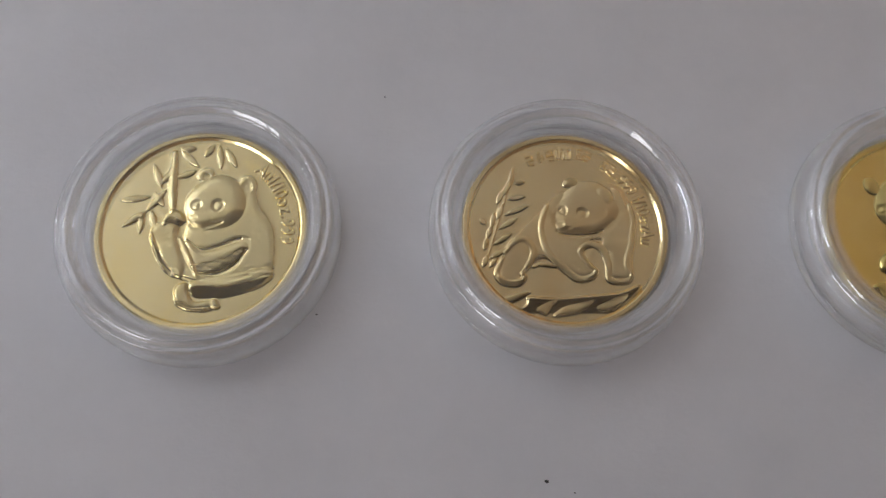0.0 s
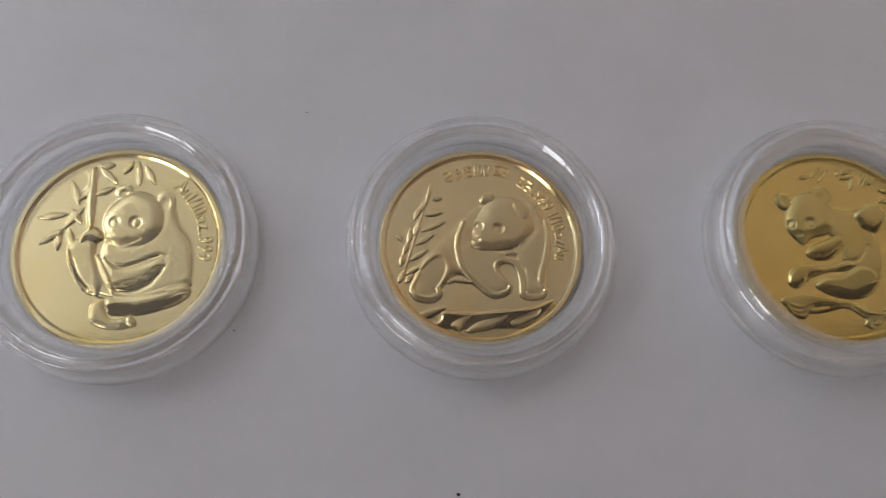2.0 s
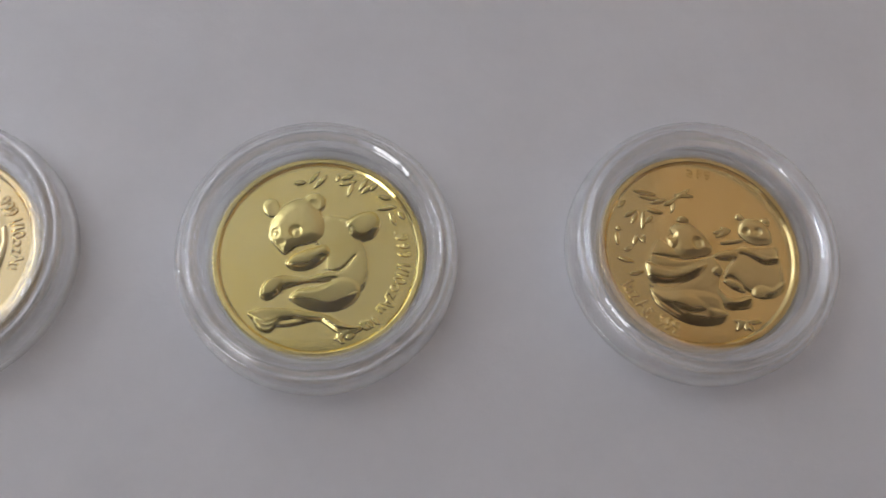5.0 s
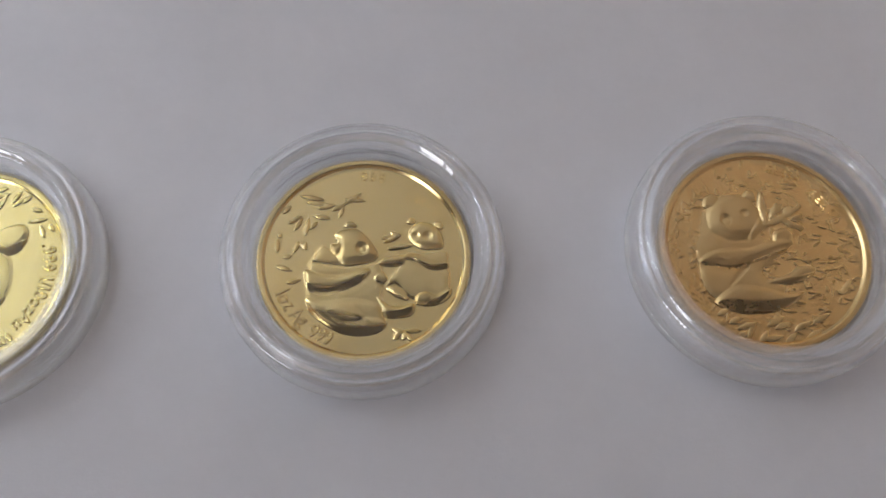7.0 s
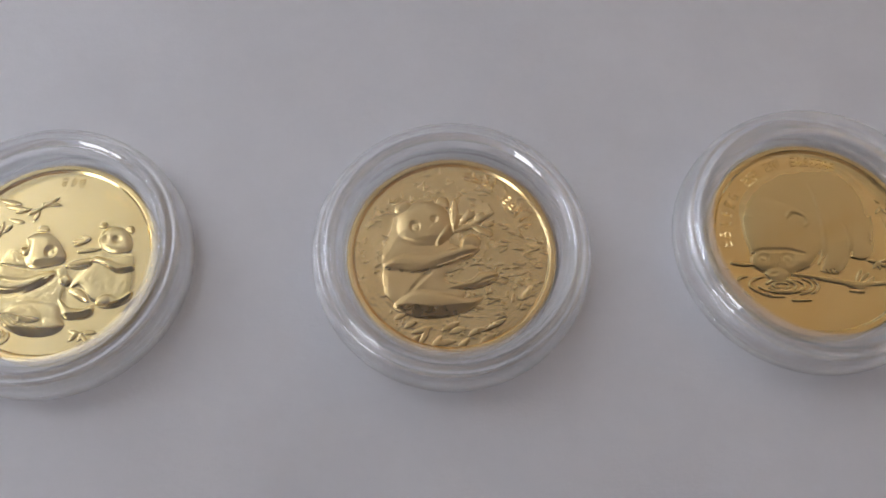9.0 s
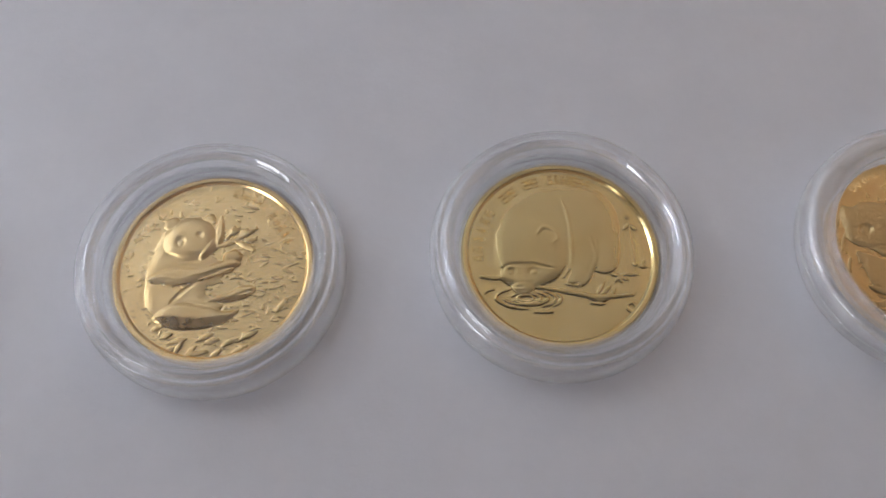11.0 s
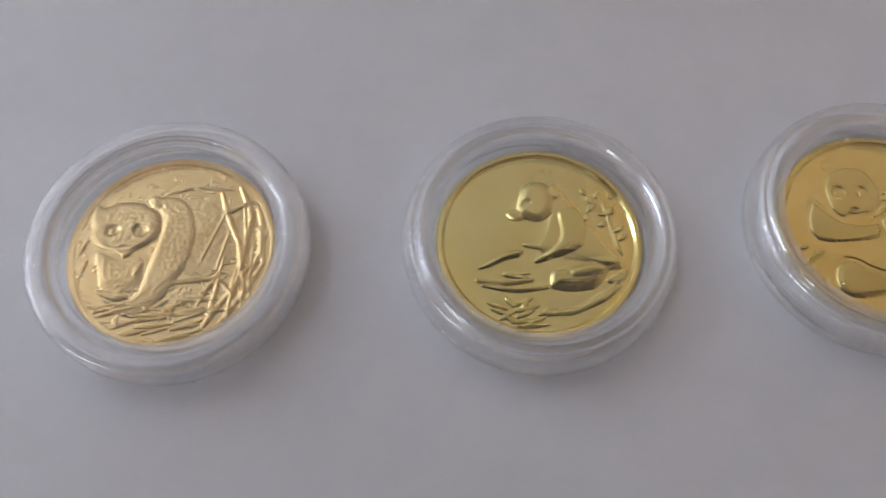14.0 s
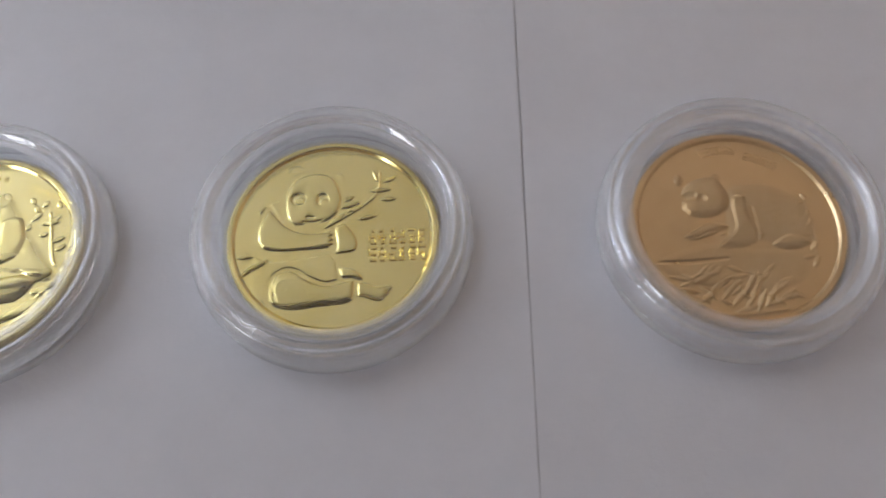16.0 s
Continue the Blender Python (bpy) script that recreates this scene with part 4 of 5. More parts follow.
def design_bear_with_twig(r):
    r.ground(.045, 45)
    r.shape(0.13, 0.16, 0.0, 0.0, (-0.663, -0.011), (-0.605, 0.184), (-0.545, 0.383), (-0.434, 0.496), (-0.299, 0.552), (-0.065, 0.489), (0.003, 0.314), (-0.034, 0.144), (0.165, 0.028), (0.213, -0.029), (-0.059, -0.243), (0.133, -0.408), (-0.083, -0.615), (-0.482, -0.555), (-0.626, -0.393), (-0.660, -0.203))
    r.shape(0.17, 0.1, 0.0, 0.0, (-0.629, -0.188), (-0.366, -0.247), (-0.185, -0.218), (-0.269, -0.346), (-0.427, -0.461), (-0.578, -0.458), (-0.639, -0.339))
    r.shape(0.24, 0.07, 0.05, 0.01, (-0.056, -0.356), (0.064, -0.305), (0.195, -0.259), (0.276, -0.200), (0.405, -0.198), (0.430, -0.258), (0.316, -0.337), (0.135, -0.371))
    r.shape(0.27, 0.11, 0.07, 0.01, (-0.551, -0.532), (-0.450, -0.423), (-0.296, -0.367), (-0.069, -0.399), (0.129, -0.456), (0.292, -0.449), (0.171, -0.568), (-0.034, -0.632), (-0.236, -0.649), (-0.409, -0.614))
    r.shape(.2, .04, .0, .01, (-0.537, 0.429), (-0.513, 0.515), (-0.432, 0.555), (-0.381, 0.507), (-0.459, 0.416))
    r.shape(.2, .04, .0, .01, (-0.137, 0.514), (-0.090, 0.589), (-0.023, 0.558), (-0.023, 0.471))
    r.shape(0.36, 0.16, 0.0, 0.01, (-0.503, 0.382), (-0.408, 0.496), (-0.246, 0.551), (-0.090, 0.501), (-0.008, 0.383), (-0.002, 0.229), (-0.045, 0.133), (-0.168, 0.080), (-0.324, 0.071), (-0.451, 0.124), (-0.519, 0.239))
    r.shape(0.26, 0.06, 0.03, 0.01, (0.095, 0.130), (0.204, 0.190), (0.281, 0.115), (0.226, 0.005), (0.101, -0.004))
    r.shape(0.26, 0.09, 0.06, 0.015, (-0.647, -0.127), (-0.562, -0.046), (-0.353, -0.000), (-0.147, -0.005), (0.038, 0.053), (0.169, 0.073), (0.270, 0.043), (0.213, -0.029), (0.001, -0.107), (-0.157, -0.164), (-0.314, -0.227), (-0.465, -0.196), (-0.592, -0.172))
    r.shape(0.17, .03, 0.24, .0, (-0.541, -0.538), (-0.379, -0.509), (-0.129, -0.536), (0.125, -0.504), (0.270, -0.464), (0.171, -0.568), (-0.034, -0.632), (-0.236, -0.649), (-0.409, -0.614))
    r.shape(0.17, .03, 0.24, .0, (-0.627, -0.133), (-0.464, -0.164), (-0.311, -0.178), (-0.102, -0.116), (0.162, -0.022), (0.202, -0.034), (0.001, -0.113), (-0.157, -0.164), (-0.314, -0.227), (-0.465, -0.196), (-0.582, -0.178))
    r.shape(0.17, .03, 0.24, .0, (-0.035, -0.346), (0.139, -0.328), (0.347, -0.273), (0.425, -0.258), (0.316, -0.337), (0.135, -0.371))
    r.dent(-0.344, 0.272, 0.057, 0.063, -1, 0.09)
    r.bump(-0.339, 0.255, 0.031, 0.034, -1, 0.42)
    r.dent(-0.158, 0.342, 0.042, 0.040, -1, 0.08)
    r.cut(0.035, 0.066, (-0.454, 0.144), (-0.302, 0.085), (-0.120, 0.099), (-0.050, 0.147))
    r.cut(0.03, 0.066, (-0.375, -0.360), (-0.279, -0.255), (-0.205, -0.202))
    r.line(0.05, 0.16, (-0.120, 0.099), (-0.008, 0.237), (0.051, 0.338))
    r.leaf(0.028, 0.236, 0.039, 0.552, 0.075, 0.2)
    r.line(0.03, 0.14, (0.043, 0.225), (0.177, 0.279), (0.397, 0.412))
    r.line(0.03, 0.14, (0.203, 0.278), (0.377, 0.184))
    r.line(0.025, 0.12, (0.101, 0.303), (0.178, 0.433))
    r.leaf(0.140, 0.336, 0.231, 0.432, 0.05, 0.12)
    r.leaf(0.234, 0.346, 0.318, 0.413, 0.05, 0.12)
    r.leaf(0.292, 0.276, 0.413, 0.297, 0.05, 0.12)
    r.leaf(-0.303, -0.882, -0.221, -0.730, 0.045, 0.1)
    r.leaf(-0.208, -0.934, -0.102, -0.810, 0.045, 0.1)
    r.leaf(-0.156, -0.885, 0.018, -0.863, 0.045, 0.1)
    r.leaf(-0.372, -0.779, -0.196, -0.731, 0.045, 0.1)
    r.leaf(-0.026, -0.786, 0.101, -0.737, 0.045, 0.1)
    r.leaf(0.037, -0.939, 0.142, -0.840, 0.045, 0.1)
    r.leaf(0.144, -0.815, 0.249, -0.740, 0.045, 0.1)
    r.leaf(0.237, -0.893, 0.392, -0.804, 0.045, 0.1)
    r.leaf(-0.099, -0.758, 0.055, -0.684, 0.045, 0.1)
    r.leaf(0.323, -0.741, 0.479, -0.667, 0.045, 0.1)
    r.leaf(-0.443, -0.726, -0.342, -0.676, 0.045, 0.1)
    r.leaf(-0.401, -0.880, -0.299, -0.806, 0.045, 0.1)
    r.leaf(0.184, -0.942, 0.310, -0.894, 0.045, 0.1)
    r.leaf(-0.539, -0.646, -0.437, -0.596, 0.045, 0.1)
    r.line(0.025, 0.1, (0.649, -0.461), (0.736, -0.356))
    r.bars(5, 0.819, 80, 57, 0.1)
    r.bars(5, 0.773, 48, 17, 0.1)


def design_drinking_bear(r):
    r.shape(0.08, 0.22, 0.0, 0.0, (-0.659, 0.189), (-0.625, 0.409), (-0.472, 0.599), (-0.197, 0.743), (0.090, 0.782), (0.383, 0.741), (0.577, 0.540), (0.634, 0.281), (0.595, 0.144), (0.556, 0.002), (0.541, -0.150), (0.434, -0.220), (0.349, -0.194), (0.315, -0.265), (0.248, -0.347), (0.139, -0.362), (0.027, -0.329), (0.073, -0.199), (-0.066, -0.195), (-0.348, -0.127), (-0.598, -0.121))
    r.shape(0.1, 0.16, 0.0, 0.0, (0.078, 0.618), (0.253, 0.483), (0.368, 0.162), (0.356, -0.023), (0.309, -0.175), (0.230, -0.323), (0.122, -0.356), (0.021, -0.329), (0.107, -0.139), (0.135, 0.106), (0.118, 0.358))
    r.shape(0.095, 0.12, 0.0, 0.0, (0.393, 0.130), (0.494, 0.253), (0.603, 0.206), (0.588, 0.032), (0.552, -0.139), (0.461, -0.215), (0.349, -0.194), (0.390, -0.024))
    r.shape(0.15, 0.12, 0.0, 0.0, (-0.629, -0.252), (-0.614, -0.132), (-0.646, 0.064), (-0.620, 0.251), (-0.457, 0.437), (-0.224, 0.380), (-0.045, 0.267), (0.047, 0.077), (0.041, -0.137), (-0.048, -0.280), (-0.207, -0.353), (-0.348, -0.426), (-0.461, -0.388), (-0.561, -0.326))
    r.cut(0.028, 0.05, (-0.604, -0.169), (-0.526, -0.123), (-0.405, -0.120), (-0.266, -0.123), (-0.113, -0.158))
    r.dent(-0.497, -0.190, 0.06, 0.05, 10, 0.06)
    r.bump(-0.507, -0.208, 0.03, 0.025, 0, 0.1)
    r.dent(-0.276, -0.190, 0.07, 0.055, 0, 0.06)
    r.bump(-0.275, -0.208, 0.035, 0.03, 0, 0.1)
    r.shape(0.18, 0.05, 0.0, 0.02, (-0.514, -0.351), (-0.442, -0.305), (-0.331, -0.314), (-0.277, -0.375), (-0.364, -0.432), (-0.464, -0.417))
    r.cut(0.02, 0.04, (-0.506, -0.327), (-0.459, -0.358), (-0.404, -0.354))
    r.line(0.024, 0.07, (-0.211, 0.221), (-0.171, 0.277), (-0.103, 0.281), (-0.037, 0.236), (-0.010, 0.172), (-0.051, 0.123))
    r.cut(0.02, 0.04, (-0.182, 0.214), (-0.135, 0.251), (-0.071, 0.230))
    r.line(0.02, 0.04, (-0.632, 0.201), (-0.596, 0.237), (-0.550, 0.224))
    r.line(0.024, 0.05, (0.057, 0.585), (0.111, 0.390), (0.124, 0.106), (0.105, -0.109), (0.022, -0.258))
    r.line(0.024, 0.05, (0.323, 0.163), (0.355, -0.011), (0.315, -0.175), (0.229, -0.311), (0.144, -0.350), (0.032, -0.330))
    r.line(0.024, 0.05, (0.603, 0.219), (0.588, 0.032), (0.552, -0.139), (0.461, -0.209), (0.344, -0.194))
    r.line(0.02, 0.04, (0.381, 0.131), (0.377, 0.007), (0.361, -0.115))
    r.cut(0.014, 0.04, (0.037, -0.312), (0.045, -0.348))
    r.cut(0.014, 0.04, (0.076, -0.319), (0.084, -0.355))
    r.cut(0.014, 0.04, (0.115, -0.326), (0.123, -0.362))
    r.cut(0.014, 0.04, (0.153, -0.321), (0.166, -0.357))
    r.line(0.022, 0.08, (-0.806, -0.242), (-0.694, -0.257), (-0.612, -0.259))
    r.line(0.026, 0.09, (-0.245, -0.364), (0.005, -0.406), (0.282, -0.460), (0.501, -0.466), (0.692, -0.453))
    r.line(0.03, 0.06, (0.256, -0.477), (0.367, -0.504), (0.447, -0.476))
    r.leaf(0.336, -0.444, 0.412, -0.328, 0.035, 0.09)
    r.leaf(0.380, -0.445, 0.479, -0.359, 0.035, 0.09)
    r.leaf(0.436, -0.464, 0.526, -0.402, 0.035, 0.09)
    r.line(0.016, 0.07, (0.265, -0.536), (0.396, -0.545))
    r.line(0.014, 0.06, (-0.293, -0.620), (-0.114, -0.619))
    r.line(0.014, 0.05, (-0.581, -0.549), (-0.470, -0.575), (-0.361, -0.583))
    r.line(0.014, 0.05, (-0.770, -0.415), (-0.735, -0.386), (-0.681, -0.376))
    r.leaf(0.579, -0.254, 0.490, -0.234, 0.03, 0.08)
    r.leaf(0.579, -0.254, 0.527, -0.319, 0.03, 0.08)
    r.leaf(0.579, -0.254, 0.594, -0.332, 0.03, 0.08)
    r.leaf(0.579, -0.254, 0.659, -0.304, 0.03, 0.08)
    r.leaf(0.579, -0.254, 0.683, -0.227, 0.03, 0.08)
    r.leaf(0.656, -0.244, 0.767, -0.241, 0.03, 0.08)
    r.leaf(0.669, 0.249, 0.735, 0.317, 0.035, 0.09)
    r.leaf(0.736, 0.298, 0.806, 0.233, 0.035, 0.09)
    r.leaf(0.707, -0.124, 0.774, -0.144, 0.03, 0.08)
    r.leaf(0.775, -0.157, 0.864, -0.165, 0.03, 0.08)
    r.leaf(0.819, -0.146, 0.850, -0.085, 0.03, 0.08)
    r.line(0.008, 0.03, (0.719, 0.279), (0.740, 0.028), (0.737, -0.186))
    r.leaf(0.686, 0.395, 0.733, 0.368, 0.03, 0.06)
    r.line(0.014, 0.06, (0.626, -0.557), (0.679, -0.541), (0.703, -0.594), (0.661, -0.628), (0.622, -0.604), (0.626, -0.557))
    r.line(0.016, 0.07, (-0.295, -0.474), (-0.315, -0.495), (-0.368, -0.502), (-0.423, -0.492), (-0.448, -0.470), (-0.427, -0.450), (-0.374, -0.443), (-0.319, -0.453), (-0.295, -0.474))
    r.line(0.016, 0.07, (-0.507, -0.451), (-0.450, -0.425), (-0.359, -0.420), (-0.273, -0.438), (-0.231, -0.471), (-0.250, -0.504), (-0.322, -0.524), (-0.416, -0.521), (-0.490, -0.496))
    r.line(0.016, 0.07, (-0.298, -0.409), (-0.206, -0.432), (-0.157, -0.466), (-0.163, -0.501), (-0.223, -0.529), (-0.320, -0.542), (-0.430, -0.538), (-0.526, -0.516), (-0.582, -0.484))
    r.line(0.016, 0.07, (-0.172, -0.406), (-0.128, -0.425), (-0.097, -0.445), (-0.080, -0.468), (-0.077, -0.490), (-0.089, -0.512), (-0.116, -0.531), (-0.155, -0.548), (-0.205, -0.560))
    r.line(0.016, 0.07, (-0.485, -0.560), (-0.554, -0.543), (-0.610, -0.522), (-0.648, -0.496), (-0.665, -0.469), (-0.661, -0.442), (-0.634, -0.417), (-0.588, -0.396), (-0.525, -0.381))
    r.line(0.016, 0.07, (-0.069, -0.424), (-0.046, -0.441), (-0.031, -0.458), (-0.023, -0.476), (-0.023, -0.493), (-0.030, -0.510), (-0.046, -0.527), (-0.068, -0.542), (-0.098, -0.555))
    r.bars(6, 0.818, 187, 143, 0.12)
    r.bars(3, 0.808, 133, 121, 0.12)
    r.bars(3, 0.815, 113, 103, 0.12)
    r.bars(7, 0.821, 95, 64, 0.12)


def design_bear_among_reeds(r):
    r.shape(0.06, 0.2, 0.0, 0.0, (-0.302, 0.581), (0.036, 0.602), (0.318, 0.560), (0.541, 0.301), (0.620, -0.007), (0.563, -0.184), (0.318, -0.264), (0.048, -0.284), (-0.170, -0.218))
    r.shape(0.09, 0.1, 0.0, 0.0, (-0.722, 0.008), (-0.501, -0.041), (-0.338, -0.035), (-0.254, -0.097), (-0.275, -0.332), (-0.380, -0.386), (-0.404, -0.471), (-0.510, -0.485), (-0.647, -0.406), (-0.700, -0.200))
    r.shape(0.12, 0.04, 0.06, 0.01, (-0.686, -0.370), (-0.540, -0.409), (-0.378, -0.443), (-0.398, -0.494), (-0.536, -0.501), (-0.634, -0.446))
    r.shape(0.16, 0.1, 0.03, 0.01, (-0.189, 0.545), (-0.020, 0.571), (0.139, 0.440), (0.207, 0.189), (0.181, -0.052), (0.101, -0.257), (-0.004, -0.427), (-0.134, -0.594), (-0.264, -0.663), (-0.423, -0.663), (-0.532, -0.592), (-0.481, -0.531), (-0.376, -0.501), (-0.274, -0.361), (-0.226, -0.157), (-0.150, 0.079), (-0.116, 0.292))
    r.shape(0.24, 0.11, 0.0, 0.015, (-0.809, 0.101), (-0.801, 0.254), (-0.826, 0.409), (-0.794, 0.521), (-0.691, 0.492), (-0.526, 0.544), (-0.328, 0.518), (-0.186, 0.419), (-0.127, 0.293), (-0.151, 0.140), (-0.242, 0.034), (-0.420, -0.038), (-0.613, 0.016), (-0.724, 0.038))
    r.shape(0.26, 0.04, 0.0, 0.0, (-0.548, 0.020), (-0.461, 0.041), (-0.373, 0.014), (-0.403, -0.050), (-0.479, -0.060))
    r.shape(0.2, 0.04, 0.0, 0.01, (-0.284, 0.536), (-0.213, 0.597), (-0.144, 0.544), (-0.153, 0.449), (-0.237, 0.465))
    r.ground(.05, 30)
    r.dent(-0.255, 0.506, 0.046, 0.046, -1, 0.08)
    r.dent(-0.589, 0.227, 0.082, 0.062, 20, 0.16)
    r.bump(-0.595, 0.220, 0.034, 0.038, -1, 0.4)
    r.dent(-0.323, 0.213, 0.084, 0.070, -24, 0.16)
    r.bump(-0.335, 0.201, 0.034, 0.038, -1, 0.4)
    r.dent(-0.464, 0.030, 0.073, 0.037, -1, 0.07)
    r.cut(0.045, 0.11, (-0.789, 0.113), (-0.640, 0.010), (-0.429, -0.021), (-0.163, 0.109))
    r.cut(0.02, 0.044, (-0.571, -0.041), (-0.462, -0.081), (-0.363, -0.035))
    r.line(0.03, 0.12, (-0.337, -0.236), (-0.284, -0.147))
    r.line(0.03, 0.12, (0.465, 0.365), (0.770, 0.486))
    r.cut(0.03, 0.066, (0.518, 0.331), (0.801, 0.505))
    r.line(0.035, 0.14, (0.619, 0.653), (0.737, 0.262), (0.585, -0.410))
    r.line(0.03, 0.14, (0.437, 0.592), (0.538, 0.267), (0.645, 0.013))
    r.line(0.03, 0.14, (0.794, 0.453), (0.851, 0.070), (0.731, -0.354))
    r.line(0.03, 0.14, (0.625, 0.076), (0.695, -0.413))
    r.line(0.03, 0.14, (0.813, 0.197), (0.870, -0.177))
    r.line(0.035, 0.14, (0.439, -0.870), (0.870, -0.177))
    r.line(0.03, 0.14, (0.342, -0.782), (0.758, -0.174))
    r.line(0.03, 0.14, (0.552, -0.644), (0.728, 0.199))
    r.line(0.025, 0.12, (0.302, -0.462), (0.455, -0.347), (0.577, -0.469))
    r.line(0.025, 0.12, (0.076, -0.515), (0.404, -0.523))
    r.line(0.025, 0.12, (0.041, -0.336), (0.433, -0.304))
    r.leaf(-0.708, -0.726, -0.497, -0.789, 0.04, 0.12)
    r.leaf(-0.502, -0.845, -0.173, -0.797, 0.04, 0.12)
    r.leaf(-0.278, -0.766, 0.049, -0.746, 0.04, 0.12)
    r.leaf(-0.078, -0.913, 0.251, -0.865, 0.04, 0.12)
    r.leaf(0.042, -0.803, 0.323, -0.724, 0.04, 0.12)
    r.leaf(-0.242, -0.937, 0.076, -0.973, 0.04, 0.12)
    r.leaf(-0.807, -0.608, -0.649, -0.670, 0.04, 0.12)
    r.leaf(-0.618, -0.955, -0.347, -0.917, 0.04, 0.12)
    r.leaf(0.113, -0.661, 0.389, -0.639, 0.04, 0.12)
    r.leaf(0.133, -0.947, 0.416, -0.841, 0.04, 0.12)
    r.leaf(-0.487, -0.674, -0.440, -0.762, 0.04, 0.12)
    r.leaf(-0.047, -0.628, 0.127, -0.545, 0.04, 0.12)
    r.leaf(0.334, -0.638, 0.501, -0.613, 0.04, 0.12)
    r.leaf(-0.152, -0.596, -0.006, -0.512, 0.04, 0.12)
    r.leaf(-0.877, -0.009, -0.808, 0.176, 0.03, 0.1)
    r.leaf(-0.865, -0.252, -0.797, -0.072, 0.03, 0.1)
    r.leaf(-0.888, 0.241, -0.819, 0.430, 0.03, 0.1)
    r.leaf(0.213, 0.664, 0.557, 0.622, 0.03, 0.1)
    r.leaf(-0.084, 0.606, 0.155, 0.665, 0.03, 0.1)
    r.line(0.014, 0.09, (-0.677, -0.606), (-0.397, -0.531))
    r.line(0.014, 0.09, (0.021, -0.659), (0.339, -0.603))
    r.line(0.014, 0.09, (-0.732, -0.546), (-0.512, -0.587))
    r.line(0.014, 0.09, (0.102, -0.620), (0.352, -0.627))
    r.line(0.014, 0.09, (-0.101, -0.929), (0.311, -0.816))
    r.line(0.014, 0.09, (-0.210, -0.836), (0.095, -0.764))
    r.line(0.014, 0.09, (-0.420, -0.537), (-0.006, -0.606))
    r.line(0.014, 0.09, (-0.327, -0.655), (0.087, -0.655))
    r.line(0.014, 0.09, (-0.344, -0.713), (-0.014, -0.681))
    r.line(0.014, 0.09, (-0.841, -0.705), (-0.446, -0.583))
    r.line(0.014, 0.09, (-0.640, -0.756), (-0.344, -0.713))
    r.line(0.014, 0.09, (0.353, -0.662), (0.640, -0.600))
    r.line(0.014, 0.09, (-0.135, -0.637), (0.124, -0.661))
    r.line(0.014, 0.09, (-0.643, -0.802), (-0.227, -0.687))
    r.line(0.014, 0.09, (0.042, -0.803), (0.274, -0.769))
    r.line(0.014, 0.09, (-0.716, -0.697), (-0.544, -0.707))
    r.line(0.014, 0.09, (-0.493, -0.874), (-0.170, -0.916))
    r.line(0.014, 0.09, (-0.609, -0.642), (-0.319, -0.569))
    r.line(0.014, 0.09, (-0.493, -0.558), (-0.313, -0.510))
    r.line(0.014, 0.09, (0.073, -0.724), (0.321, -0.655))
    r.line(0.014, 0.09, (-0.663, -0.571), (-0.485, -0.529))
    r.line(0.014, 0.09, (-0.028, -0.605), (0.148, -0.598))
    r.line(0.014, 0.1, (0.464, -0.323), (0.395, -0.715))
    r.line(0.014, 0.1, (0.748, 0.338), (0.582, -0.392))
    r.line(0.014, 0.1, (0.530, 0.166), (0.428, -0.220))
    r.line(0.014, 0.1, (0.493, -0.106), (0.363, -0.748))
    r.line(0.014, 0.1, (0.474, 0.345), (0.279, -0.119))
    r.line(0.014, 0.1, (0.473, -0.215), (0.250, -0.613))
    r.line(0.014, 0.1, (0.786, 0.204), (0.580, -0.522))
    r.line(0.014, 0.1, (0.763, 0.085), (0.745, -0.561))
    r.line(0.014, 0.1, (0.664, 0.476), (0.702, 0.018))
    r.line(0.014, 0.1, (0.711, -0.227), (0.668, -0.705))
    r.line(0.014, 0.1, (0.725, 0.098), (0.598, -0.552))
    r.line(0.014, 0.1, (0.655, -0.036), (0.705, -0.496))
    r.bars(12, 0.935, 134, 72, 0.13)


